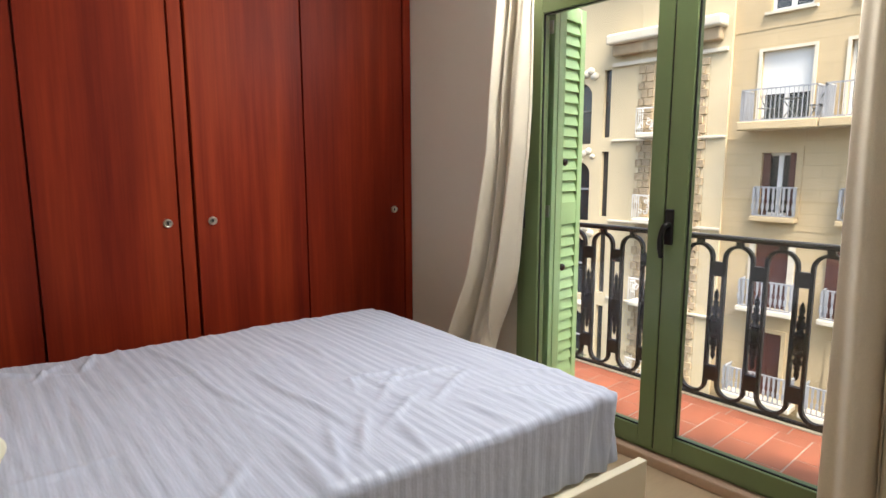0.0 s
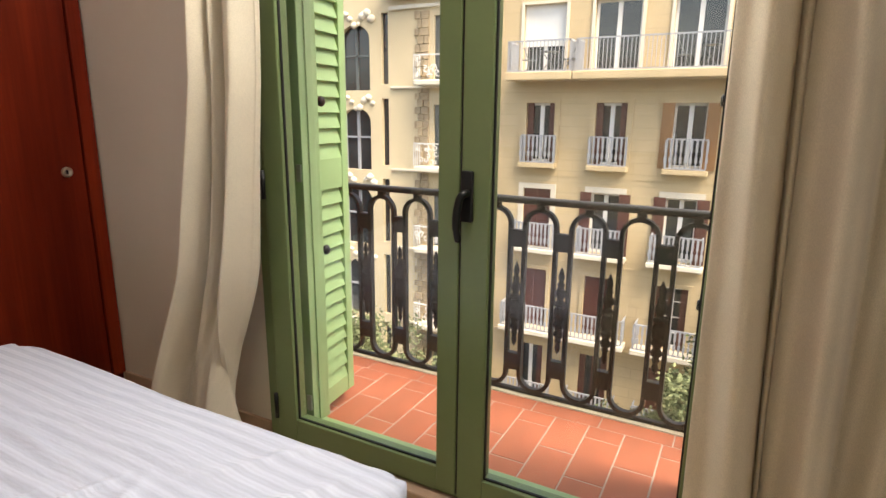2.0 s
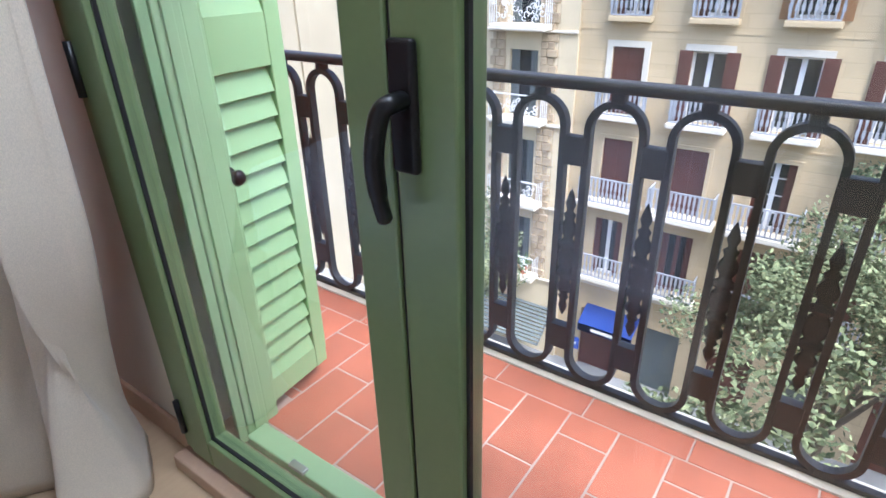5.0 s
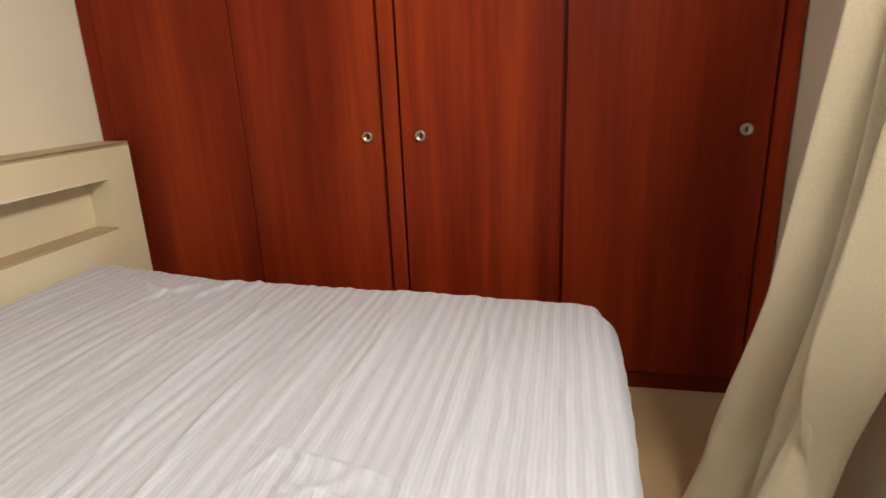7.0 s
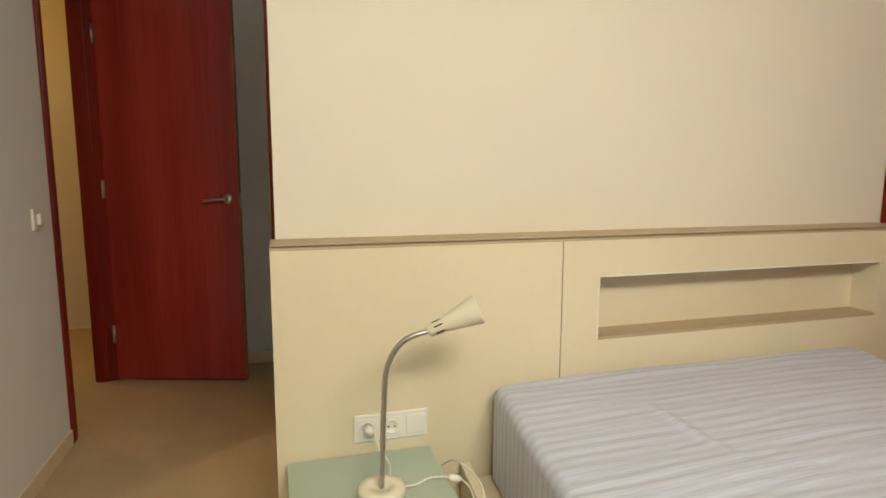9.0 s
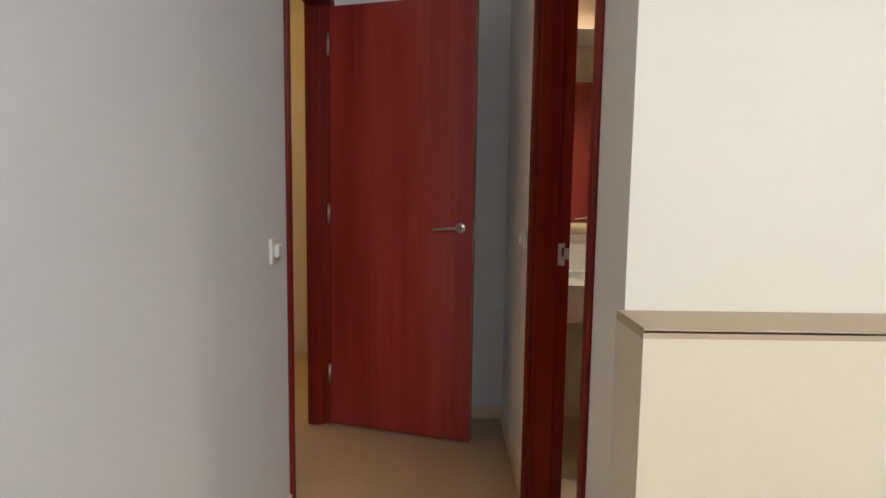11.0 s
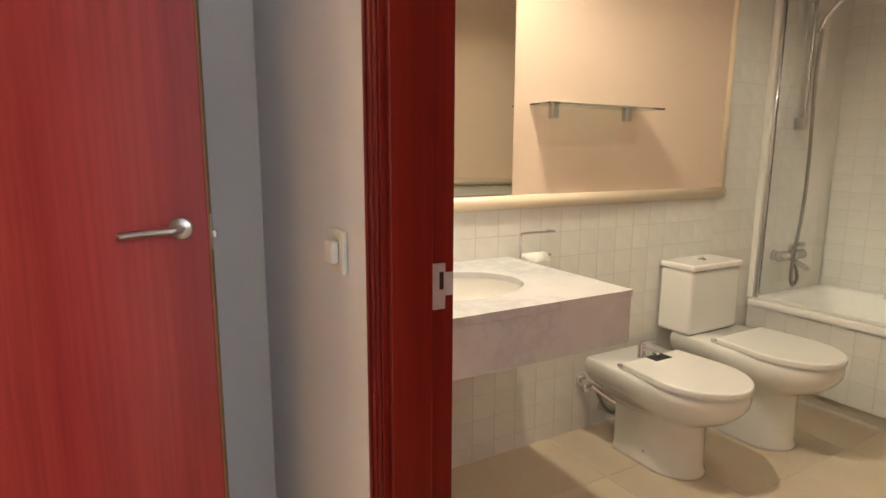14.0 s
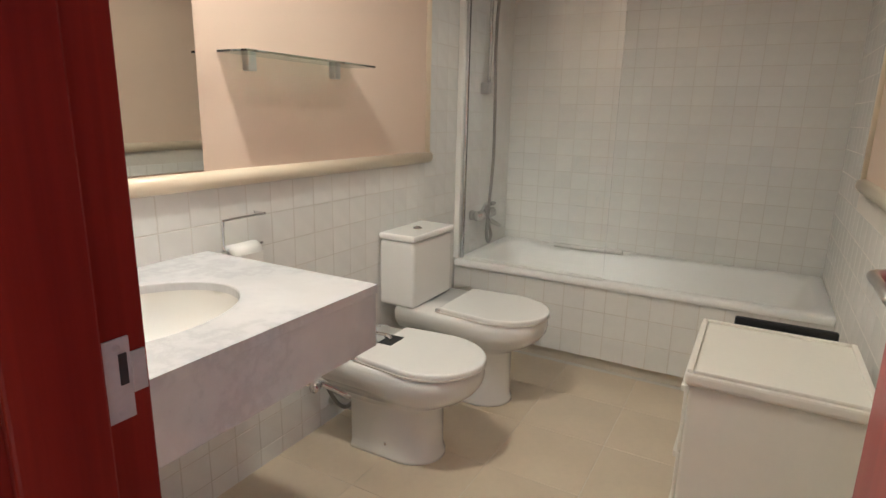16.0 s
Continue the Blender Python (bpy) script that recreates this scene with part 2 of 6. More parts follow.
courses(TAN, 1.1, 0.41, 0.80)
CREAM_ST = plain("cream_limestone", (0.58, 0.48, 0.31), 0.9, var=0.10, big=0.4, fine=6, bumpy=0.3)
STONE = plain("rough_stone", (0.42, 0.32, 0.20), 0.95, var=0.2, big=2, fine=12, bumpy=0.8, random=0.25)
PALE_ST = plain("pale_stone_trim", (0.62, 0.56, 0.45), 0.9, var=0.08, big=1, fine=8, bumpy=0.2)
W_FRAME = plain("white_window_paint", (0.70, 0.69, 0.66), 0.5, var=0.05, bumpy=0)
BROWN = plain("brown_shutter_paint", (0.095, 0.030, 0.020), 0.6, var=0.15, bumpy=0.1)
OCHRE = plain("ochre_shutter_paint", (0.30, 0.15, 0.055), 0.6, var=0.15, bumpy=0.1)
GREYSH = plain("grey_green_shutter", (0.10, 0.115, 0.11), 0.6, var=0.15, bumpy=0.1)
BALU = plain("grey_painted_iron", (0.33, 0.34, 0.36), 0.6, var=0.12, bumpy=0.1)
WHITE_IR = plain("white_painted_iron", (0.62, 0.62, 0.60), 0.6, var=0.08, bumpy=0.1)
# near-black stands in for the unlit rooms behind the street windows
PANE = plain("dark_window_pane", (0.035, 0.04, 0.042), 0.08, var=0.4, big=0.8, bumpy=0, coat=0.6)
NET = fabric("net_curtain", (0.55, 0.57, 0.56), weave=60)
ASPH = plain("asphalt", (0.05, 0.05, 0.052), 0.9, var=0.2, big=0.5, fine=30, bumpy=0.5)
PAVE = plain("grey_pavement", (0.26, 0.255, 0.245), 0.9, var=0.12, big=0.8, fine=10, bumpy=0.3)
BARK = plain("plane_bark", (0.16, 0.125, 0.085), 0.95, var=0.3, big=4, fine=20, bumpy=0.8)
BLUE = plain("blue_canvas", (0.02, 0.06, 0.30), 0.7, var=0.1, bumpy=0.1)


def leaf_mat():
    m, nt, bs = material("leaves")
    g = nt.nodes.new("ShaderNodeNewGeometry")
    col = ramp(nt, g.outputs["Random Per Island"], [(0.0, (0.05, 0.065, 0.03)), (0.6, (0.10, 0.12, 0.055)), (1.0, (0.16, 0.175, 0.085))])
    link(nt, col, bs.inputs["Base Color"])
    bs.inputs["Roughness"].default_value = 0.75
    bs.inputs["Specular IOR Level"].default_value = 0.25
    return m


LEAF = leaf_mat()
LEAF_BLADE = plain("agave_leaf", (0.10, 0.17, 0.055), 0.5, var=0.2, big=6, bumpy=0.05)


# ---- mesh helpers ----
def box(x0, y0, z0, x1, y1, z1, bev=0.0, bm=None, seg=2):
    t = bmesh.new()
    bmesh.ops.create_cube(t, size=1)
    for v in t.verts:
        v.co = ((x0 + x1) / 2 + v.co.x * (x1 - x0), (y0 + y1) / 2 + v.co.y * (y1 - y0), (z0 + z1) / 2 + v.co.z * (z1 - z0))
    if bev:
        bmesh.ops.bevel(t, geom=t.edges[:], offset=bev, segments=seg, profile=0.5, affect="EDGES")
    return merge(bm, t) if bm else t


def merge(bm, other):
    me = bpy.data.meshes.new("tmp")
    other.to_mesh(me)
    other.free()
    bm.from_mesh(me)
    bpy.data.meshes.remove(me)
    return bm


def turn(bm, m):
    bmesh.ops.transform(bm, matrix=m, verts=bm.verts[:])
    return bm


def tube(pts, r, seg=10, bm=None, cap=True):
    """A round tube along a path; r is a number or one radius a point."""
    bm = bm or bmesh.new()
    pts = [Vector(p) for p in pts]
    rr = r if isinstance(r, (list, tuple)) else [r] * len(pts)
    rings, up = [], None
    for i, p in enumerate(pts):
        d = (pts[min(i + 1, len(pts) - 1)] - pts[max(i - 1, 0)]).normalized()
        if up is None:
            up = d.orthogonal().normalized()
        up = (up - d * up.dot(d)).normalized()
        side = d.cross(up)
        rings.append([bm.verts.new(p + rr[i] * (math.cos(a) * up + math.sin(a) * side)) for a in (2 * math.pi * k / seg for k in range(seg))])
    for a, b in zip(rings, rings[1:]):
        for k in range(seg):
            bm.faces.new((a[k], a[(k + 1) % seg], b[(k + 1) % seg], b[k]))
    if cap:
        bm.faces.new(rings[0][::-1])
        bm.faces.new(rings[-1])
    bmesh.ops.recalc_face_normals(bm, faces=bm.faces[:])
    return bm


def lathe(profile, centre=(0, 0, 0), seg=24, bm=None, axis="z"):
    """Turns (radius, height) pairs round an axis through centre."""
    t = bmesh.new()
    rings = []
    for r, h in profile:
        if r < 1e-5:
            rings.append([t.verts.new((0, 0, h))])
        else:
            rings.append([t.verts.new((r * math.cos(2 * math.pi * k / seg), r * math.sin(2 * math.pi * k / seg), h)) for k in range(seg)])
    for a, b in zip(rings, rings[1:]):
        for k in range(seg):
            q = [a[k % len(a)], a[(k + 1) % len(a)], b[(k + 1) % len(b)], b[k % len(b)]]
            q = list(dict.fromkeys(q))
            if len(q) > 2:
                t.faces.new(q)
    bmesh.ops.recalc_face_normals(t, faces=t.faces[:])
    m = Matrix.Translation(centre)
    if axis == "x":
        m = m @ pose(0, 0, 0, 0, 90, 0)
    if axis == "y":
        m = m @ pose(0, 0, 0, -90, 0, 0)
    turn(t, m)
    return merge(bm, t) if bm else t


def bezier(pts, n=16):
    """A smooth line through the points (Catmull-Rom)."""
    p = [Vector(q) for q in pts]
    p = [2 * p[0] - p[1]] + p + [2 * p[-1] - p[-2]]
    out = []
    for i in range(1, len(p) - 2):
        a, b, c, d = p[i - 1:i + 3]
        for k in range(n):
            t = k / n
            out.append(0.5 * (2 * b + (c - a) * t + (2 * a - 5 * b + 4 * c - d) * t * t + (3 * b - a - 3 * c + d) * t ** 3))
    out.append(p[-2])
    return out


def prism(outline, z0, z1, bev=0.0):
    """An upright prism on a plan outline of (x, y)."""
    bm = bmesh.new()
    f = bm.faces.new([bm.verts.new((x, y, z0)) for x, y in outline])
    top = bmesh.ops.extrude_face_region(bm, geom=[f])["geom"]
    for v in top:
        if isinstance(v, bmesh.types.BMVert):
            v.co.z = z1
    bmesh.ops.recalc_face_normals(bm, faces=bm.faces[:])
    if bev:
        es = [e for e in bm.edges if abs(e.verts[0].co.z - e.verts[1].co.z) < 1e-6]
        bmesh.ops.bevel(bm, geom=es, offset=bev, segments=3, profile=0.5, affect="EDGES")
    return bm


def thing(name, label, category, at=(0, 0, 0), group="", kind=""):
    ob = new(name)
    ob.location = at
    ob.empty_display_size = 0.1
    return tagged(ob, label, category, group, kind)


def origin(ob):
    p = Vector(ob.location)
    return p + origin(ob.parent) if ob.parent and ob.type == "EMPTY" else p


def part(name, bm, mat, parent=None, label="", smooth=False, at=None):
    """One mesh object, in world coordinates, under a thing or a part."""
    me = bm if isinstance(bm, bpy.types.Mesh) else bpy.data.meshes.new(name)
    if me is not bm:
        bm.to_mesh(me)
        bm.free()
        me.materials.append(mat)
        if smooth:
            me.polygons.foreach_set("use_smooth", [True] * len(me.polygons))
    ob = new(name, me)
    if at is not None:
        ob.location = at
    if parent:
        ob.parent = parent
        if parent.type == "EMPTY":
            ob.matrix_parent_inverse = Matrix.Translation(-Vector(parent.location))
    if label:
        ob["label"] = label
    return ob


def structure(name, bm, mat, label="", category=""):
    return tagged(part(name, bm, mat), label, category or name.split("_")[0], kind="structure")


def pieces(parent, name, boxes, mat, bev, limit=300):
    """Many like boxes: (x0, y0, z0, x1, y1, z1). Same sizes share one mesh; those past the limit are joined."""
    shared, rest = {}, bmesh.new()
    for i, (x0, y0, z0, x1, y1, z1) in enumerate(boxes):
        s = (round(x1 - x0, 4), round(y1 - y0, 4), round(z1 - z0, 4))
        c = ((x0 + x1) / 2, (y0 + y1) / 2, (z0 + z1) / 2)
        if i >= limit:
            box(x0, y0, z0, x1, y1, z1, 0, rest)
            continue
        if s not in shared:
            b = box(-s[0] / 2, -s[1] / 2, -s[2] / 2, s[0] / 2, s[1] / 2, s[2] / 2, min(bev, min(s) / 2.2), seg=1)
            shared[s] = bpy.data.meshes.new(name)
            b.to_mesh(shared[s])
            b.free()
            shared[s].materials.append(mat)
        ob = new(name, shared[s])
        ob.location = c
        ob.parent = parent
    if len(boxes) > limit:
        tagged(part(name + "_field", rest, mat, parent), kind="stuff")
    else:
        rest.free()
# ---- structure ----
HB, WIN, SOUTH, NORTH, WARD = -0.345, 2.22, -0.55, 0.325, 2.60   # wall faces of the bedroom and vestibule
BW, BE, BN, BS = -2.29, -0.56, 3.48, 0.462                       # wall faces of the bathroom
CEILING = 2.62
fl = box(-0.5, -0.55, -0.2, 2.30, 3.3, 0)
box(-2.5, -0.67, -0.2, -0.5, 0.33, 0, bm=fl)
structure("floor", fl, FLOOR, "beige wood-look vinyl floor", "floor")
structure("floor_hall", box(-3.4, -2.8, -0.2, 0.2, -0.67, 0), FLOOR, "beige vinyl hall floor", "floor")
structure("ceiling", box(-2.5, -0.55, CEILING, 2.47, 3.6, CEILING + 0.15), CEIL, "white painted ceiling", "ceiling")
structure("ceiling_hall", box(-3.4, -2.8, 2.4, 0.2, -0.67, 2.55), CEIL, "white hall ceiling", "ceiling")
# window wall with the balcony door and an added, unseen fanlight above it
w = box(WIN, -0.7, 0, 2.47, 0.15, CEILING)
box(WIN, 1.71, 0, 2.47, 3.6, CEILING, bm=w)
box(WIN, 0.15, 2.04, 2.47, 1.71, 2.10, bm=w)
box(WIN, 0.15, 2.56, 2.47, 1.71, CEILING, bm=w)
structure("wall_east", w, WALL, "cream painted window wall", "wall")
# unseen outer wall; closes the building so that no daylight leaks in
o = box(2.471, -9, -15.3, 2.50, 0.15, 5)
box(2.471, 1.71, -15.3, 2.50, 12, 5, bm=o)
box(2.471, 0.15, -15.3, 2.50, 1.71, -0.2, bm=o)
box(2.471, 0.15, 2.56, 2.50, 1.71, 5, bm=o)
structure("facade_own", o, CREAM_ST, "cream rendered outer wall of the building", "wall")
# south wall with the hall door, headboard wall, vestibule, wardrobe recess
HD0, HD1, DOOR_H = -2.145, -1.42, 2.06
w = box(HD1 + 0.03, SOUTH - 0.12, 0, WIN, SOUTH, CEILING)
box(-2.42, SOUTH - 0.12, 0, HD0 - 0.03, SOUTH, CEILING, bm=w)
box(HD0 - 0.03, SOUTH - 0.12, DOOR_H + 0.03, HD1 + 0.03, SOUTH, CEILING, bm=w)
structure("wall_south", w, WALL_DAYLIT, "off-white painted wall", "wall")
structure("wall_headboard", box(HB - 0.2, NORTH, 0, HB, WARD + 0.6, CEILING), WALL, "warm cream painted wall behind the bed", "wall")
structure("wall_vestibule_end", box(-2.42, SOUTH, 0, -2.25, NORTH, CEILING), WALL_DAYLIT, "off-white end wall of the vestibule", "wall")
BD0, BD1 = -1.400, -0.612
w = box(-2.42, NORTH, 0, BD0 - 0.03, BS, CEILING)
box(BD1 + 0.02, NORTH, 0, HB - 0.2, BS, CEILING, bm=w)
box(BD0 - 0.03, NORTH, DOOR_H + 0.03, BD1 + 0.02, BS, CEILING, bm=w)
structure("wall_vestibule_north", w, WALL_DAYLIT, "off-white wall with the bathroom door", "wall")
structure("wall_wardrobe_back", box(HB, 3.2, 0, WIN, 3.3, CEILING), WALL, "wall behind the wardrobe", "wall")
# hall behind the door
structure("wall_hall_far", box(-3.4, -2.9, 0, 0.2, -2.8, 2.4), WALL, "yellow-lit hall wall", "wall")
structure("wall_hall_west", box(-3.5, -2.8, 0, -3.4, -0.67, 2.4), WALL, "yellow-lit hall wall", "wall")
structure("wall_hall_east", box(0.2, -2.8, 0, 0.3, -0.67, 2.4), WALL, "hall wall", "wall")
structure("wall_hall_north", box(-3.4, -0.67, 0, -2.42, -0.55, 2.4), WALL, "hall wall", "wall")
structure("baseboard_hall", box(-3.39, -2.8, 0, -0.0, -2.785, 0.07, 0.003), DADO, "cream hall baseboard", "baseboard")
# baseboards
structure("baseboard_south", box(HD1 + 0.075, SOUTH, 0, WIN, SOUTH + 0.012, 0.07, 0.003), DADO, "cream baseboard", "baseboard")
structure("baseboard_vestibule", box(-2.249, SOUTH + 0.1, 0, -2.237, NORTH, 0.07, 0.003), DADO, "cream baseboard", "baseboard")
structure("baseboard_north", box(-2.237, NORTH - 0.012, 0, BD0 - 0.06, NORTH, 0.07, 0.003), DADO, "cream baseboard", "baseboard")
structure("baseboard_east", box(WIN - 0.012, 1.72, 0, WIN, WARD, 0.08, 0.003), THRESH, "beige baseboard", "baseboard")
structure("threshold", box(2.155, 0.155, 0, 2.352, 1.705, 0.045, 0.006), THRESH, "beige tiled threshold under the balcony door", "threshold")


# ---- door frames ----
def casing(name, x0, x1, y_face, y_back, out, width, label):
    """Moulded jambs and head round an opening x0..x1; out is the side that the casing faces."""
    t = thing(name, label, "door frame", ((x0 + x1) / 2, y_face, 0), kind="structure")
    ylo, yhi = min(y_face, y_back), max(y_face, y_back)
    part("jamb", box(x0 - 0.03, ylo, 0, x0, yhi, DOOR_H, 0.002), MAHOG_TRIM, t)
    part("jamb", box(x1, ylo, 0, x1 + 0.03, yhi, DOOR_H, 0.002), MAHOG_TRIM, t)
    part("head", box(x0 - 0.03, ylo, DOOR_H, x1 + 0.03, yhi, DOOR_H + 0.03, 0.002), MAHOG_TRIM, t)
    for s, wd in ((-1, width[0]), (1, width[1])):
        e = x0 if s < 0 else x1
        bm = bmesh.new()
        for a, b, d in ((0.004, 0.3, 0.006), (0.3, 0.62, 0.010), (0.62, 0.8, 0.007), (0.8, 1.0, 0.012)):
            xa, xb = sorted((e + s * a * wd, e + s * b * wd))
            ya, yb = sorted((y_face, y_face + out * d))
            box(xa, ya, 0, xb, yb, DOOR_H + 0.07, 0.0035, bm)
        part("architrave", bm, MAHOG_TRIM, t)
    ya, yb = sorted((y_face, y_face + out * 0.011))
    part("architrave", box(x0 + 0.004, ya, DOOR_H + 0.002, x1 - 0.004, yb, DOOR_H + 0.07, 0.004), MAHOG_TRIM, t)
    return t


hallf = casing("door_1", HD0, HD1, SOUTH, SOUTH - 0.12, 1, (0.07, 0.07), "dark mahogany door frame to the hall")
bathf = casing("door_2", BD0, BD1, NORTH, BS, -1, (0.038, 0.062), "dark mahogany bathroom door frame")
part("door_stop", box(BD0, NORTH + 0.012, 0, BD0 + 0.012, 0.415, DOOR_H, 0.003), MAHOG_TRIM, bathf)
part("door_stop", box(BD1 - 0.014, NORTH + 0.012, 0, BD1, 0.415, DOOR_H, 0.003), MAHOG_TRIM, bathf)
part("door_stop", box(HD0, SOUTH - 0.11, 0, HD0 + 0.014, SOUTH - 0.045, DOOR_H, 0.003), MAHOG_TRIM, hallf)
strike = box(BD0, 0.418, 0.922, BD0 + 0.003, 0.444, 1.003, 0.001)
box(BD0, 0.444, 0.945, BD0 + 0.0025, 0.459, 0.986, 0.001, strike)
for sz in (0.931, 0.994):
    merge(strike, turn(lathe([(0, 0.0015), (0.003, 0.001), (0.004, 0)], (0, 0, 0), 10), pose(BD0 + 0.003, 0.431, sz, 0, 90, 0)))
strike_plate = part("strike_plate", strike, DULL, bathf, "dull steel strike plate")
part("latch_slot", box(BD0 + 0.003, 0.432, 0.957, BD0 + 0.0034, 0.440, 0.988), DARK, strike_plate)


def door_leaf(name, hinge, angle, width, label, thick=0.036, hz=1.02):
    """A flush veneered leaf; built along +x from its hinge, then turned."""
    m = Matrix.Translation((*hinge, 0)) @ pose(0, 0, 0, 0, 0, angle)
    t = thing(name, label, "door", (*hinge, 0))
    part("leaf", turn(box(0, 0, 0.012, width, thick, 2.045, 0.002), m), DOOR_WOOD_COOL_LIT, t)
    part("edge_strip", turn(box(width, 0.002, 0.012, width + 0.004, thick - 0.002, 2.045, 0.001), m), OCHRE, t, "lighter wooden edge strip")
    for y, s in ((0, -1), (thick, 1)):
        h = part("handle", turn(lathe([(0, 0), (0.025, 0), (0.025, 0.006), (0.022, 0.009), (0, 0.009)], (width - 0.055, y, hz), 24, axis="y") if s > 0 else
                                turn(lathe([(0, 0), (0.025, 0), (0.025, 0.006), (0.022, 0.009), (0, 0.009)], (0, 0, 0), 24, axis="y"), pose(width - 0.055, y, hz, 0, 0, 180)), m), STEEL, t, "satin steel lever handle", True)
        part("lever", turn(tube(bezier([(width - 0.055, y + s * 0.005, hz), (width - 0.055, y + s * 0.038, hz), (width - 0.07, y + s * 0.048, hz), (width - 0.12, y + s * 0.049, hz - 0.003), (width - 0.17, y + s * 0.05, hz - 0.009)], 6), [0.009] * 6 + [0.0085] * 6 + [0.008] * 6 + [0.0075] * 6 + [0.007]), m), STEEL, h, "", True)
    part("latch", turn(box(width + 0.004, 0.008, 0.97, width + 0.006, thick - 0.008, 1.05, 0.0005), m), STEEL, t)
    lt = turn(box(width + 0.006, 0.012, 0.995, width + 0.016, thick - 0.012, 1.013, 0.002), m)
    part("latch_bolt", lt, STEEL, t)
    for z in (0.22, 1.02, 1.82):
        part("hinge", turn(tube([(-0.004, -0.004, z), (-0.004, -0.004, z + 0.1)], 0.008), m), STEEL, t, "", True)
    return t


door_leaf("door_leaf", (HD0 + 0.015, SOUTH + 0.0), 73.5, 0.715, "mahogany veneered flush door standing half open")
door_leaf("bathroom_door_leaf", (BD1 - 0.004, BS + 0.012), 94.0, 0.74, "mahogany bathroom door opened against the wall", hz=0.995)


# ---- wardrobe ----
def wardrobe():
    t = thing("wardrobe", "built-in mahogany wardrobe with three round flush pulls", "wardrobe", (0.95, 2.9, 0))
    part("carcass", box(HB + 0.004, WARD + 0.03, 0, WIN - 0.004, 3.19, CEILING - 0.01), MAHOG_TRIM, t, "dark wooden carcass")
    part("plinth", box(HB + 0.004, WARD + 0.02, 0, WIN - 0.004, WARD + 0.04, 0.07, 0.002), MAHOG_TRIM, t)
    xs = [(HB + 0.006, -0.28, 0.0), (-0.275, 0.302, 0.002), (0.308, 0.853, 0.012), (0.864, 0.922, 0.004), (0.934, 1.496, 0.014), (1.512, 2.155, -0.004), (2.161, WIN - 0.006, 0.004)]
    for i, (a, b, d) in enumerate(xs):
        nm = "stile" if b - a < 0.1 else "door"
        p = part(nm, box(a, WARD - d, 0.075, b, WARD + 0.028, CEILING - 0.012, 0.003), MAHOG, t)
        if i in (2, 4, 5):
            kx = {2: 0.805, 4: 1.005, 5: 2.085}[i]
            part("pull", turn(lathe([(0, 0.003), (0.010, 0.003), (0.012, 0.010), (0.017, 0.012), (0.020, 0.008), (0.021, -0.002)], (0, 0, 0), 24), pose(kx, WARD - d, 0.975, 90, 0, 0)), BRASSY, p, "round satin metal pull", True)
            part("pull_slot", box(kx - 0.004, WARD - d - 0.0065, 0.967, kx + 0.004, WARD - d - 0.003, 0.983, 0.001), DARK, p)
    return t


wardrobe()


# ---- bed ----
def sheet_top(u, v):
    """Height of wrinkles on the sheet at plan place (u along the bed, v across)."""
    n = noise.noise(Vector((u * 12, v * 1.5, 0.3))) * 0.007 + abs(noise.noise(Vector((u * 22, v * 1.8, 4.1)))) * 0.010 + noise.noise(Vector((u * 60 + v * 9, v * 6.0, 2.1))) * 0.0012
    n += noise.noise(Vector((u * 2.0, v * 1.8, 9.0))) * 0.008
    for cu, cv, k, ang in ((1.25, 1.18, 0.011, 0.5), (1.10, 1.30, 0.009, 0.75), (0.75, 1.02, 0.012, 1.2), (0.45, 0.95, 0.010, 0.9), (1.45, 1.0, 0.010, -0.5), (0.2, 1.25, 0.007, 0.2), (0.1, 2.1, 0.009, -0.4), (0.22, 2.05, 0.008, -0.5), (0.55, 1.75, 0.005, 0.1), (0.85, 1.05, 0.012, 1.0), (0.95, 0.98, 0.011, 1.35), (0.66, 0.96, 0.012, 1.5), (1.02, 1.12, 0.009, 0.6), (1.2, 0.95, 0.010, 1.7), (1.35, 0.92, 0.009, 1.9), (1.5, 0.9, 0.010, 2.2), (1.55, 1.1, 0.008, 2.6)):
        du, dv = u - cu, v - cv
        a, b = du * math.cos(ang) + dv * math.sin(ang), -du * math.sin(ang) + dv * math.cos(ang)
        n += k * math.exp(-(a / 0.13) ** 2 - (b / 0.016) ** 2)
    # long sharp pleats along the stripes and two flat folds left by the press
    for cu, cv, k, ang, ln, wd in ((0.64, 1.72, 0.010, 1.66, 0.42, 0.010), (0.82, 1.40, 0.008, 1.62, 0.26, 0.009), (0.38, 2.12, 0.011, 1.25, 0.10, 0.011), (0.27, 2.06, 0.010, 1.15, 0.10, 0.010),
                                   (0.50, 2.15, 0.009, 1.4, 0.09, 0.010), (1.13, 1.385, 0.007, -0.2, 0.14, 0.009), (1.21, 1.30, 0.008, -0.06, 0.15, 0.010), (0.99, 1.36, 0.005, 1.3, 0.06, 0.009), (1.34, 1.75, 0.004, 1.6, 0.35, 0.010), (1.05, 1.85, 0.004, 1.55, 0.30, 0.009)):
        du, dv = u - cu, v - cv
        a, b = du * math.cos(ang) + dv * math.sin(ang), -du * math.sin(ang) + dv * math.cos(ang)
        b += 0.012 * math.sin(a * 9 + cu * 20)
        n += 1.25 * k * math.exp(-(a / ln) ** 4 - (b / wd) ** 2)
    return n


SKEW = 0.09   # the bed stands slightly askew to the headboard


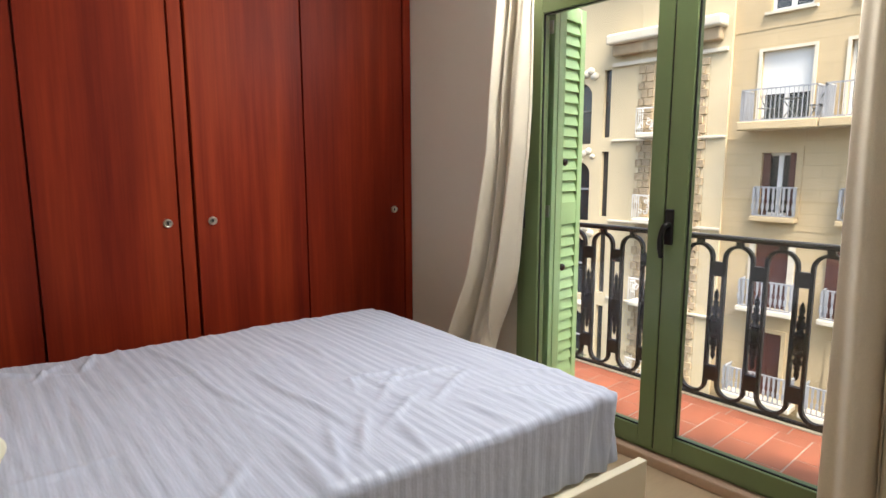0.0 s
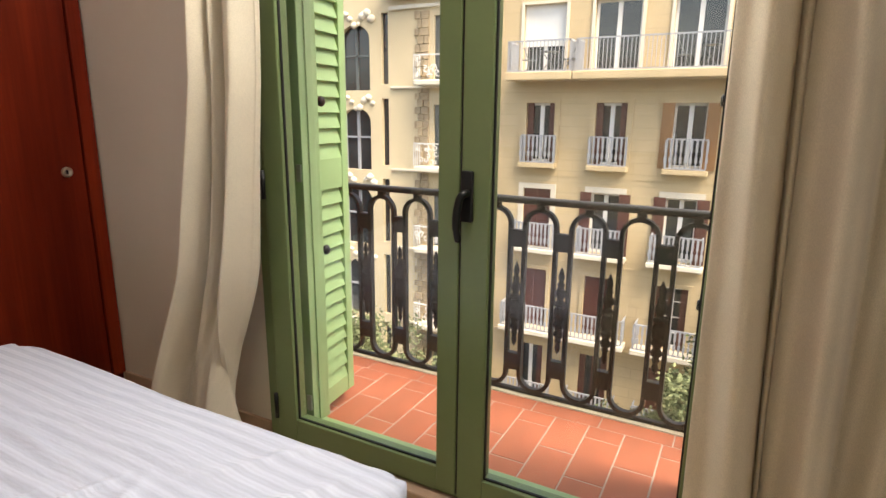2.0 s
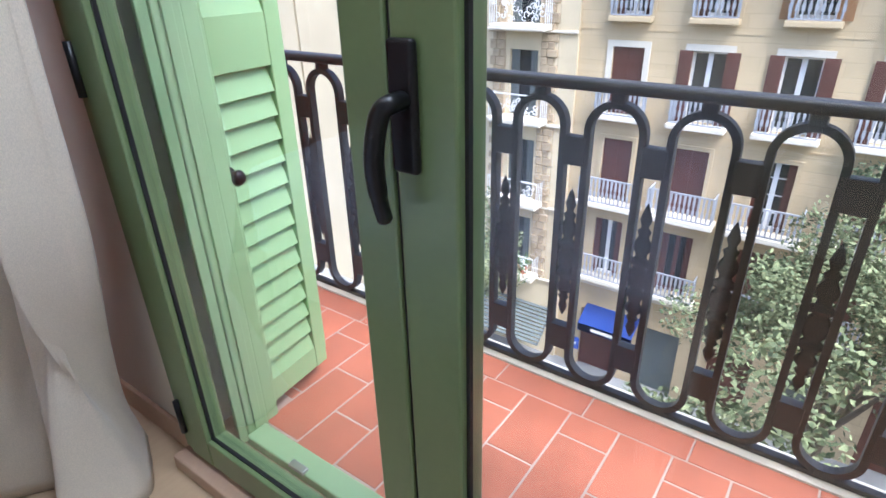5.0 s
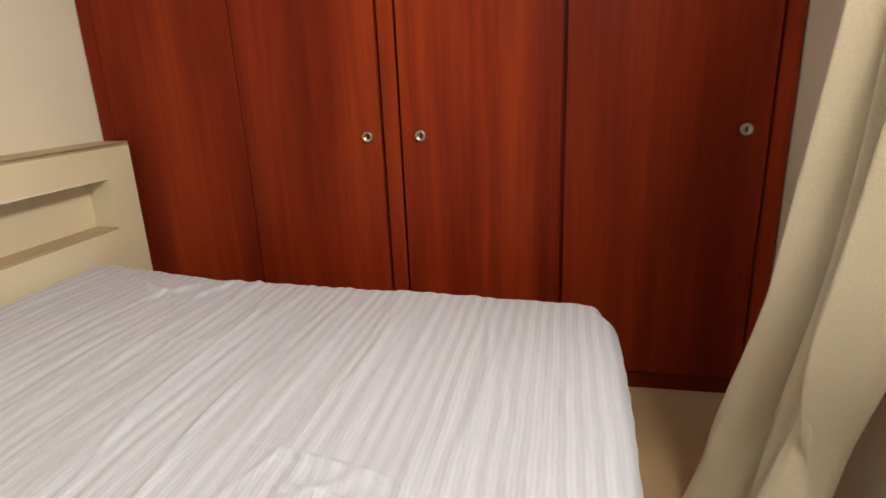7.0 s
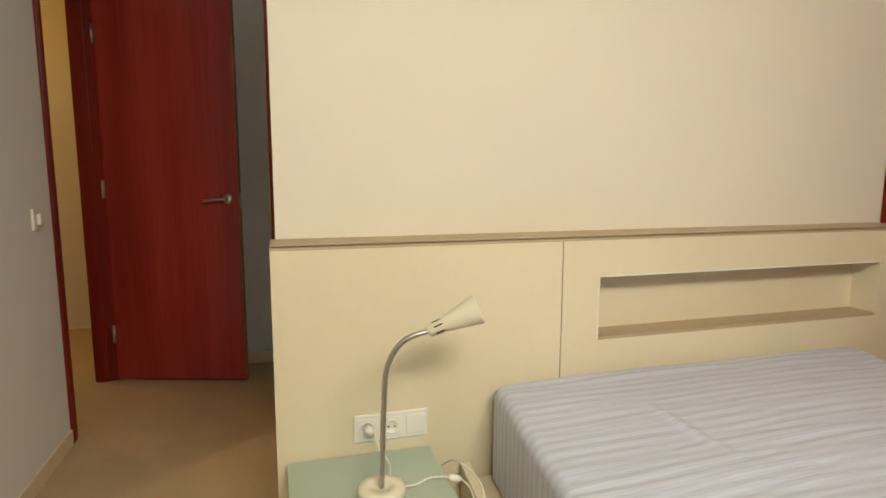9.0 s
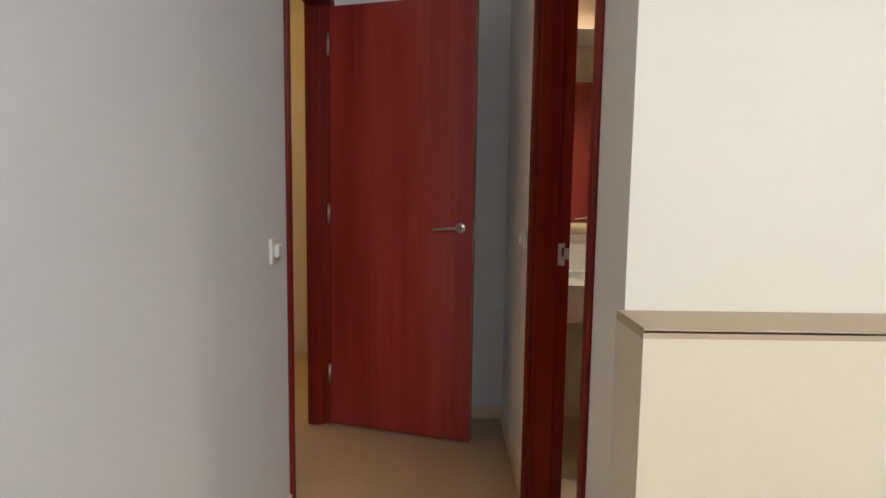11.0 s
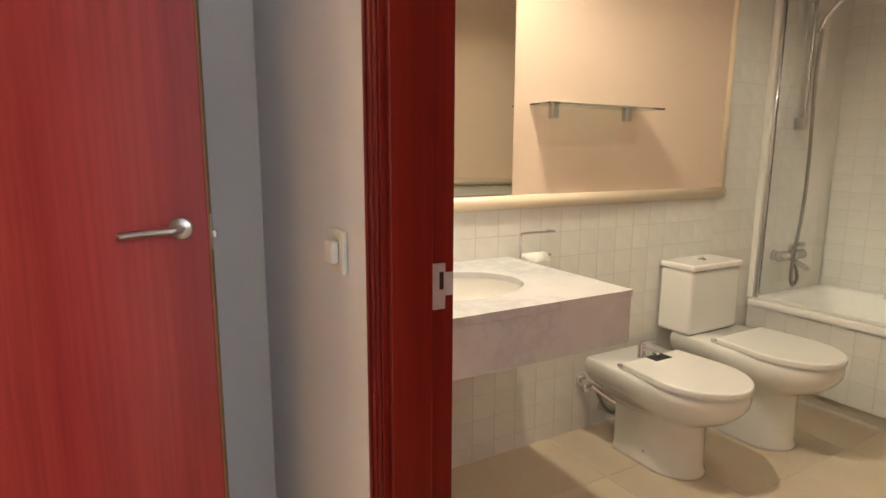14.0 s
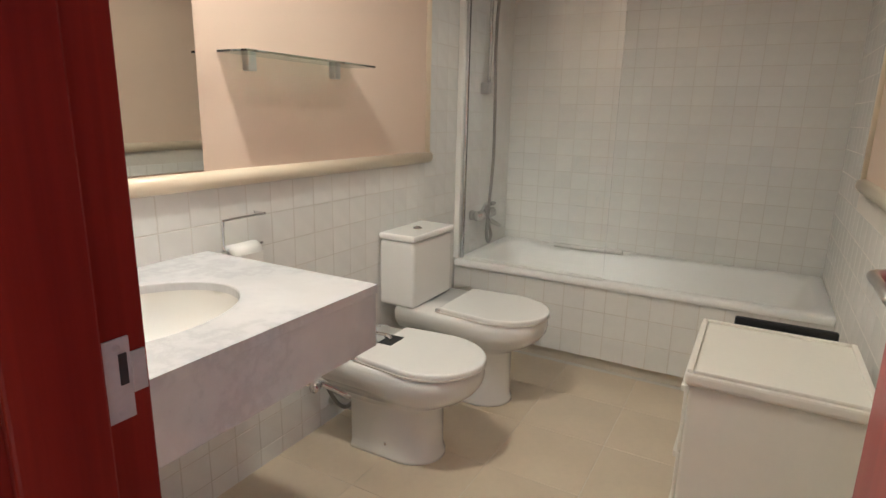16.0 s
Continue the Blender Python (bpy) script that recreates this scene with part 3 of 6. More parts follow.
def mattress():
    x0, x1, y0, y1, zt, zb = -0.192, 1.674, 0.838, 2.240, 0.520, 0.272
    nx, ny = 260, 190
    bm = bmesh.new()
    # a profile that runs down the side, over the top and down the other side
    def side(lo, hi, n, r, rh):
        out = []
        k = 14
        for i in range(k):
            out.append((lo, zb + (zt - r - zb) * i / k))
        for i in range(8):
            a = math.pi / 2 * i / 8
            out.append((lo + r - r * math.cos(a), zt - r + r * math.sin(a)))
        for i in range(n + 1):
            out.append((lo + r + (hi - lo - r - rh) * i / n, zt))
        for i in range(1, 9):
            a = math.pi / 2 * i / 8
            out.append((hi - rh + rh * math.sin(a), zt - rh + rh * math.cos(a)))
        for i in range(1, k + 1):
            out.append((hi, zt - rh - (zt - rh - zb) * i / k))
        return out
    px, py = side(x0, x1, nx, 0.03, 0.075), side(y0, y1, ny, 0.03, 0.035)
    grid = []
    for x, zx in px:
        row = []
        for y, zy in py:
            z = max(min(zx, zy), zb)
            # keep the corners round
            rc = 0.05 if x < 0.7 else 0.07 if y < 1.5 else 0.13
            cx, cy = min(max(x, x0 + rc), x1 - rc), min(max(y, y0 + rc), y1 - rc)
            dx, dy = x - cx, y - cy
            L = math.hypot(dx, dy)
            if dx and dy:
                q = max(abs(dx), abs(dy)) / L
                dx, dy = dx * q, dy * q
            xx, yy = cx + dx, cy + dy
            # the foot edge is drawn in between its corners
            along = (xx - x0) / (x1 - x0)
            xx -= 0.018 * math.exp(-((yy - 1.42) / 0.30) ** 2) * max(0.0, (along - 0.6) / 0.4) + 0.008 * (yy - 1.5) * along
            side_w = (zt - z) / (zt - zb)
            crown = 0.012 * math.sin(math.pi * (yy - y0) / (y1 - y0))
            lift = 0.03 * max(0.0, 1 - (xx - x0) / 0.5) + 0.014 * min(1, max(0, (xx - 0.3) / 0.9)) * max(0, (yy - 1.5) / 0.7)
            h = lift * (1 - side_w) + sheet_top(xx, yy) * max(0, 1 - side_w * 6) + crown * (1 - side_w)
            # drapery on the sides, strongest by the foot corner
            near = math.exp(-((xx - x1) ** 2 + (yy - y0) ** 2) / 0.06)
            fold = (0.0018 + 0.013 * near) * math.sin((xx - yy) * 62 + 3 * noise.noise(Vector((xx * 4, yy * 4, z * 5)))) * min(1, side_w * 2.5)
            ox = fold * (1 if x >= x1 - 0.05 else -1 if x <= x0 + 0.03 else 0)
            oy = fold * (1 if y >= y1 - 0.035 else -1 if y <= y0 + 0.03 else 0)
            row.append(bm.verts.new((xx + ox, yy + oy - SKEW * (xx - 0.73), z + h)))
        grid.append(row)
    for i in range(len(grid) - 1):
        for j in range(len(grid[0]) - 1):
            bm.faces.new((grid[i][j], grid[i + 1][j], grid[i + 1][j + 1], grid[i][j + 1]))
    bmesh.ops.recalc_face_normals(bm, faces=bm.faces[:])
    t = thing("mattress", "mattress in a wrinkled white satin-striped fitted sheet", "mattress", (0.75, 1.53, 0.26))
    part("fitted_sheet", bm, SHEET, t, "white satin-striped fitted sheet", True)
    sk = Matrix(((1, 0, 0, 0), (-SKEW, 1, 0, 0.73 * SKEW), (0, 0, 1, 0), (0, 0, 0, 1)))
    part("core", turn(box(x0 + 0.02, y0 + 0.02, 0.2595, x1 - 0.05, y1 - 0.02, 0.45, 0.02), sk), PLASTIC, t, "white quilted mattress core")


mattress()


def bed():
    t = thing("bed_frame", "cream lacquered low bed frame under the mattress", "bed", (0.78, 1.55, 0))
    x0, x1, y0, y1, z = -0.195, 1.655, 0.745, 2.245, 0.315
    sk = Matrix(((1, 0, 0, 0), (-SKEW, 1, 0, 0.73 * SKEW), (0, 0, 1, 0), (0, 0, 0, 1)))
    part("side_rail", turn(box(x0, y0, 0.05, x1, y0 + 0.03, z, 0.003), sk), HEAD, t)
    part("side_rail", turn(box(x0, y1 - 0.03, 0.05, x1 - 0.09, y1, z, 0.003), sk), HEAD, t)
    part("foot_rail", turn(box(x1 - 0.12, y0 + 0.031, 0.05, x1 - 0.09, y1 - 0.031, 0.255, 0.003), sk), HEAD, t)
    part("slat_base", turn(box(x0, y0 + 0.031, 0.21, x1 - 0.121, y1 - 0.031, 0.259), sk), HEAD, t)
    for lx in (x0 + 0.06, x1 - 0.1):
        for ly in (y0 + 0.05, y1 - 0.09):
            part("leg", turn(box(lx, ly, 0, lx + 0.05, ly + 0.05, 0.21, 0.003), sk), HEAD, t)


bed()


def headboard():
    t = thing("headboard", "cream lacquered headboard panel with a long niche", "headboard", (-0.27, 1.45, 0))
    xf, xb, y0, y1, zt = -0.205, HB + 0.003, 0.31, 2.575, 0.975
    ys, n0, n1, nz0, nz1, nd = 1.152, 1.28, 2.438, 0.655, 0.848, 0.10
    part("side_panel", box(xb, y0, 0, xf, ys - 0.0015, zt - 0.012), HEAD, t)
    zc = zt - 0.012
    part("niche_stile", box(xb, ys + 0.0015, 0, xf, n0, zc), HEAD, t)
    part("niche_stile", box(xb, n1, 0, xf, y1, zc), HEAD, t)
    part("lower_panel", box(xb, n0, 0, xf, n1, nz0 - 0.006), HEAD, t)
    part("upper_panel", box(xb, n0, nz1, xf, n1, zc), HEAD, t)
    part("niche_back", box(xb, n0, nz0, xf - nd, n1, nz1), HEAD, t)
    # niche floor and cap carry the painted shade of the upward faces
    part("niche_floor", box(xb, n0, nz0 - 0.006, xf - 0.001, n1, nz0), HEAD_TOP_SHADE, t, "beige niche floor, darkened for shade")
    part("top_cap", box(xb, y0, zc, xf - 0.001, y1, zt), HEAD_TOP_SHADE, t, "beige headboard top, darkened for shade")
    part("niche_edge", box(xf, n0 - 0.004, nz1, xf + 0.002, n1 + 0.004, nz1 + 0.004), PLASTIC, t)
    part("top_cap", box(xb + 0.001, y0 + 0.001, zt - 0.003, xf - 0.001, y1 - 0.001, zt + 0.004), HEAD_TOP_SHADE, t, "beige headboard top, darkened for shade")
    part("niche_floor", box(xf - nd - 0.003, n0 + 0.001, nz0 - 0.003, xf - 0.003, n1 - 0.001, nz0 + 0.004), HEAD_TOP_SHADE, t, "beige niche floor, darkened for shade")
    part("niche_edge", box(xf, n0 - 0.004, nz0 - 0.004, xf + 0.002, n0, nz1), PLASTIC, t)


headboard()


# ---- nightstand, lamp, sockets ----
def nightstand():
    t = thing("nightstand", "cream bedside cabinet with a frosted green glass top", "nightstand", (-0.03, 0.54, 0))
    part("body", box(-0.19, 0.35, 0.06, 0.12, 0.72, 0.366, 0.003), HEAD, t)
    d = part("drawer", box(0.12, 0.355, 0.21, 0.138, 0.715, 0.36, 0.003), HEAD, t)
    part("handle", tube([(0.150, 0.49, 0.29), (0.150, 0.58, 0.29)], 0.005), STEEL, d, "", True)
    part("drawer", box(0.12, 0.355, 0.065, 0.138, 0.715, 0.205, 0.003), HEAD, t)
    part("plinth", box(-0.18, 0.36, 0, 0.10, 0.71, 0.06), HEAD, t)
    part("glass_top", box(-0.2, 0.335, 0.367, 0.15, 0.735, 0.38, 0.002), GLASS_FROST, t, "frosted green glass top")
    for s in (0.42, 0.65):
        part("stud", lathe([(0, 0.002), (0.008, 0.0015), (0.009, 0)], (0.10, s, 0.38), 16), STEEL, t, "", True)


nightstand()


def desk_lamp():
    bx, by, z = 0.026, 0.555, 0.38
    t = thing("desk_lamp", "cream gooseneck desk lamp, switched off, on the nightstand", "lamp", (bx, by, z))
    part("base", lathe([(0, 0), (0.056, 0), (0.058, 0.004), (0.058, 0.022), (0.055, 0.028), (0.024, 0.029), (0.022, 0.024), (0, 0.024)], (bx, by, z), 40), CREAM_PL, t, "round cream base", True)
    line = bezier([(bx, by, z + 0.024), (bx, by + 0.002, z + 0.10), (bx + 0.004, by + 0.006, z + 0.23), (bx + 0.010, by + 0.014, z + 0.330), (bx + 0.016, by + 0.052, z + 0.393), (bx + 0.022, by + 0.122, z + 0.418)], 12)
    rr = [0.0062 + 0.0008 * (i % 2) for i in range(len(line))]
    part("gooseneck", tube(line, rr, 12), STEEL, t, "ribbed steel gooseneck", True)
    d = Vector((0.12, 0.90, 0.38)).normalized()
    m = Matrix.Translation(line[-1]) @ d.to_track_quat("Z", "Y").to_matrix().to_4x4()
    sh = part("shade", turn(lathe([(0.009, -0.012), (0.015, -0.008), (0.0165, 0.03), (0.020, 0.034), (0.036, 0.115), (0.038, 0.118), (0.036, 0.117), (0.022, 0.045), (0, 0.04)], (0, 0, 0), 36), m), CREAM_PL, t, "tapered cream shade", True)
    for k in range(6):
        a = k * math.pi / 3
        part("vent", turn(turn(box(-0.0018, 0.0155, 0.004, 0.0018, 0.0172, 0.026, 0.0005), pose(0, 0, 0, 0, 0, math.degrees(a))), m), DARK, sh)
    part("bulb", turn(lathe([(0, 0.112), (0.026, 0.110), (0.031, 0.104), (0.030, 0.095), (0.014, 0.05)], (0, 0, 0), 28), m), PLASTIC, t, "white frosted bulb", True)
    cord = bezier([(bx + 0.01, by + 0.05, z + 0.024), (bx - 0.02, by + 0.09, z + 0.006), (bx - 0.03, by + 0.13, z + 0.012), (bx - 0.01, by + 0.17, z + 0.02)], 10)
    part("cord", tube(cord, 0.0025, 8), PLASTIC, t, "white cord", True)
    sw = bezier([(bx - 0.01, by + 0.17, z + 0.02), (bx - 0.003, by + 0.205, z + 0.012)], 4)
    part("cord_switch", tube(sw, [0.004, 0.009, 0.010, 0.009, 0.005], 10), PLASTIC, t, "white inline switch", True)
    drop = bezier([(bx - 0.003, by + 0.205, z + 0.012), (bx + 0.0, by + 0.23, z - 0.02), (bx + 0.03, by + 0.24, z - 0.09), (bx + 0.09, by + 0.19, z - 0.10), (bx + 0.12, by + 0.215, z - 0.02), (bx + 0.06, by + 0.235, z + 0.03), (bx - 0.12, by + 0.225, z + 0.0), (bx - 0.20, by + 0.20, z - 0.06)], 10)
    part("cord", tube(drop, 0.0025, 8), PLASTIC, t, "white cord", True)
    pl = bezier([(-0.19, 0.575, 0.452), (-0.165, 0.572, 0.447), (-0.15, 0.58, 0.415), (-0.12, 0.60, 0.386), (-0.05, 0.59, 0.384)], 8)
    part("cord", tube(pl, 0.0025, 8), PLASTIC, t, "white cord", True)


desk_lamp()


def socket_row():
    t = thing("socket_plate", "white triple socket plate on the headboard", "socket", (-0.205, 0.62, 0.45))
    x = -0.205
    part("plate", box(x, 0.517, 0.414, x + 0.008, 0.729, 0.494, 0.003), PLASTIC, t)
    for i, y in enumerate((0.5525, 0.623, 0.6935)):
        part("insert", box(x + 0.008, y - 0.028, 0.426, x + 0.011, y + 0.028, 0.482, 0.0015), PLASTIC, t)
        if i < 2:
            part("well", lathe([(0.021, 0.0), (0.021, 0.0035), (0.0185, 0.0035), (0.0175, 0.001), (0, 0.001)], (x + 0.0105, y, 0.454), 28, axis="x"), PLASTIC, t, "", True)
            for s in (-1, 1):
                part("contact", lathe([(0.003, 0), (0.003, 0.0005), (0, 0.0005)], (x + 0.0117, y + 0.009 * s, 0.454), 10, axis="x"), DARK, t)
    part("plug", tube([(x + 0.012, 0.556, 0.456), (x + 0.035, 0.560, 0.453)], [0.014, 0.011], 16), PLASTIC, t, "white plug with its cord", True)


socket_row()


def rotary_switch(x, y, z, face):
    t = thing("light_switch", "white light switch plate on the wall", "switch", (x, y, z))
    s = face
    ya, yb = sorted((y, y + s * 0.010))
    part("plate", box(x - 0.040, ya, z - 0.041, x + 0.040, yb, z + 0.041, 0.003), PLASTIC, t)
    ya, yb = sorted((y + s * 0.010, y + s * 0.026))
    part("button", box(x - 0.022, ya, z - 0.022, x + 0.022, yb, z + 0.022, 0.006), PLASTIC, t)


rotary_switch(-1.19, SOUTH, 0.985, 1)
rotary_switch(-1.59, NORTH, 1.005, -1)


# ---- curtains ----
def curtain(name, keys, x, seed, folds, amp, label, hem=()):
    """A hanging cloth. keys: (z, y start, y end, x shift); the folds deepen towards the floor."""
    bm = bmesh.new()
    nz, ny = 70, 160
    zs = [k[0] for k in keys]
    line = bezier([(px, py, 0) for px, py in hem], 10) if hem else []
    at = np.linspace(0, 1, len(line)) if hem else []
    rows = []
    for i in range(nz + 1):
        z = zs[0] + (zs[-1] - zs[0]) * i / nz
        ya, yb, dx = (float(np.interp(z, zs, [k[c] for k in keys])) for c in (1, 2, 3))
        row = []
        for j in range(ny + 1):
            u = j / ny
            ph = (u + 0.045 * math.sin(u * 11 + seed)) * folds * 2 * math.pi + seed + 0.7 * math.sin(z * 1.3 + u * 5 + seed)
            a = amp * (0.72 + 0.45 * math.sin(u * 7 + seed * 2 + z * 0.4)) * (1.15 - 0.25 * z / 2.5)
            wob = noise.noise(Vector((u * 5, z * 1.6, seed))) * 0.02
            vx, vy = x + dx + a * math.sin(ph) + 0.42 * a * math.sin(2.1 * ph + 1) + 0.14 * a * math.sin(5.3 * ph + 2 * z) + wob, ya + (yb - ya) * u + 0.25 * a * math.cos(ph)
            if hem:
                # the cloth settles into the fall of its hem near the floor
                g = min(1.0, z / 0.75)
                g = g * g * (3 - 2 * g)
                hx, hy = float(np.interp(u, at, [q.x for q in line])), float(np.interp(u, at, [q.y for q in line]))
                # and flares out just above the floor
                k = 0.84 + 0.18 * max(0.0, 1 - z / 0.22) ** 1.5
                hx, hy = 2.03 + (hx - 2.03) * k, 1.84 + (hy - 1.84) * k
                vx, vy = hx + (vx - hx) * g, hy + (vy - hy) * g
            row.append(bm.verts.new((vx, vy, z)))
        rows.append(row)
    for a, b in zip(rows, rows[1:]):
        for j in range(ny):
            bm.faces.new((a[j], a[j + 1], b[j + 1], b[j]))
    bmesh.ops.recalc_face_normals(bm, faces=bm.faces[:])
    ob = part(name, bm, CURTAIN, smooth=True)
    s = ob.modifiers.new("thickness", "SOLIDIFY")
    s.thickness = 0.0025
    return tagged(ob, label, "curtain")


curtain("curtain", [(0.006, 1.66, 2.02, -0.06), (0.4, 1.675, 1.91, -0.04), (0.8, 1.625, 1.82, -0.03), (1.3, 1.585, 1.745, -0.015), (2.0, 1.565, 1.715, 0.0), (2.52, 1.56, 1.70, 0.0)], 2.085, 0.9, 3.3, 0.066, "beige linen curtain gathered beside the balcony door, hem on the floor",
        [(2.17, 1.87), (2.12, 1.755), (2.067, 1.675), (1.965, 1.68), (1.90, 1.71), (1.925, 1.79), (1.97, 1.86), (1.93, 1.90), (1.875, 1.94), (1.845, 1.98), (1.90, 2.02), (2.02, 2.04)])
curtain("curtain", [(0.006, -0.28, 0.27, -0.05), (0.6, -0.26, 0.285, -0.02), (1.2, -0.25, 0.295, 0.0), (2.0, -0.22, 0.305, 0.0), (2.52, -0.2, 0.31, 0.0)], 2.055, 4.2, 3.2, 0.066, "beige linen curtain gathered beside the balcony door")
rod = thing("curtain_rod", "steel curtain rod above the balcony door", "curtain rod", (2.07, 0.8, 2.53))
part("rod", tube([(2.07, -0.5, 2.535), (2.07, 2.2, 2.535)], 0.012), STEEL, rod, "", True)
for yy in (-0.45, 2.15):
    part("bracket", tube([(2.07, yy, 2.535), (WIN, yy, 2.535)], 0.008), STEEL, rod, "", True)


# ---- balcony door ----
def sash(parent, y0, y1, z0, z1, x0, x1, sw, bottom):
    s = part("sash", box(x0, y0, z0, x1, y0 + sw[0], z1, 0.004), GREEN, parent, "green lacquered sash")
    part("stile", box(x0, y1 - sw[1], z0, x1, y1, z1, 0.004), GREEN, s)
    part("bottom_rail", box(x0 + 0.001, y0 + sw[0], z0, x1 - 0.001, y1 - sw[1], z0 + bottom, 0.003), GREEN, s)
    part("top_rail", box(x0 + 0.001, y0 + sw[0], z1 - 0.075, x1 - 0.001, y1 - sw[1], z1, 0.003), GREEN, s)
    ga, gb, za, zb = y0 + sw[0], y1 - sw[1], z0 + bottom, z1 - 0.075
    g = box(x0 + 0.012, ga, za, x0 + 0.02, ga + 0.005, zb)
    box(x0 + 0.012, gb - 0.005, za, x0 + 0.02, gb, zb, 0, g)
    box(x0 + 0.012, ga, za, x0 + 0.02, gb, za + 0.005, 0, g)
    box(x0 + 0.012, ga, zb - 0.005, x0 + 0.02, gb, zb, 0, g)
    part("gasket", g, RUBBER, s, "black glazing gasket")
    p = part("pane", box(x0 + 0.024, ga - 0.004, za - 0.004, x0 + 0.030, gb + 0.004, zb + 0.004), GLASS, s, "clear glass pane")
    p.visible_shadow = False
    return s


def balcony_door():
    t = thing("window_1", "green lacquered double balcony door, closed", "balcony door", (2.2, 0.93, 0.045), kind="structure")
    x0, x1 = 2.185, 2.27
    part("frame", box(x0 + 0.012, 0.155, 0.046, x1, 0.212, 2.035, 0.003), GREEN, t)
    part("frame", box(x0 + 0.012, 1.648, 0.046, x1, 1.705, 2.035, 0.003), GREEN, t)
    part("frame", box(x0 + 0.012, 0.212, 1.985, x1, 1.648, 2.035, 0.003), GREEN, t)
    part("frame", box(x0 + 0.012, 0.212, 0.046, x1, 1.648, 0.066, 0.003), GREEN, t)
    sash(t, 0.205, 0.9285, 0.062, 1.992, x0, x0 + 0.058, (0.103, 0.084), 0.078)
    b = sash(t, 0.9345, 1.655, 0.062, 1.992, x0, x0 + 0.058, (0.066, 0.086), 0.078)
    # black strip stands in for the shade of the gap between the sashes
    part("gap_seal", box(x0 + 0.006, 0.9286, 0.064, x0 + 0.05, 0.9344, 1.99), RUBBER, t)
    # outer frame members behind the glass, in the lighter shutter green
    part("outer_frame", box(2.30, 1.575, 0.046, 2.36, 1.64, 2.02, 0.004), SHUT, t, "pale green outer frame")
    part("outer_frame", box(2.372, 1.60, 0.046, 2.41, 1.705, 2.02, 0.004), SHUT, t, "pale green outer frame")
    part("outer_frame", box(2.30, 0.22, 0.046, 2.36, 0.303, 2.02, 0.004), SHUT, t, "pale green outer frame")
    part("outer_frame", box(2.372, 0.155, 0.046, 2.41, 0.26, 2.02, 0.004), SHUT, t, "pale green outer frame")
    part("outer_sill", box(2.29, 0.303, 0.046, 2.35, 1.575, 0.075, 0.004), SHUT, t, "pale green outer frame")
    for y0, y1, x in ((1.569, 1.575, 2.318), (1.552, 1.558, 2.262), (0.303, 0.309, 2.318)):
        part("glazing_bead", box(x, y0, 0.08, x + 0.022, y1, 2.0, 0.002), SHUT, t, "pale green glazing bead")
    for z in (0.12, 0.98, 1.85):
        part("keeper", box(2.292, 1.59, z, 2.30, 1.612, z + 0.06, 0.002), STEEL, t, "small steel keeper")
    for z in (0.13, 0.93, 1.75):
        for y in (1.657, 0.203):
            part("hinge", tube([(x0 - 0.004, y, z), (x0 - 0.004, y, z + 0.095)], 0.008), BLACK, t, "", True)
    for y in (1.15, 1.36):
        part("keeper", box(2.285, y, 0.075, 2.305, y + 0.05, 0.085, 0.002), STEEL, t)
    h = part("handle_plate", box(x0 - 0.012, 0.890, 0.925, x0, 0.926, 1.065, 0.0058, seg=4), BLACK, t, "black handle plate")
    part("handle", tube(bezier([(x0 - 0.008, 0.904, 1.005), (x0 - 0.030, 0.905, 1.005), (x0 - 0.040, 0.913, 0.994), (x0 - 0.044, 0.921, 0.95), (x0 - 0.040, 0.922, 0.905), (x0 - 0.036, 0.918, 0.875)], 8), [0.010] * 8 + [0.0105] * 8 + [0.011] * 8 + [0.011] * 8 + [0.0095] * 8 + [0.007], 12), BLACK, h, "black lever handle", True)
    # made-up fanlight, unseen: gives the added daylight lamp an opening
    p = part("pane", box(2.40, 0.155, 2.105, 2.406, 1.705, 2.555), GLASS, t, "unseen added fanlight pane")
    p.visible_shadow = False


balcony_door()


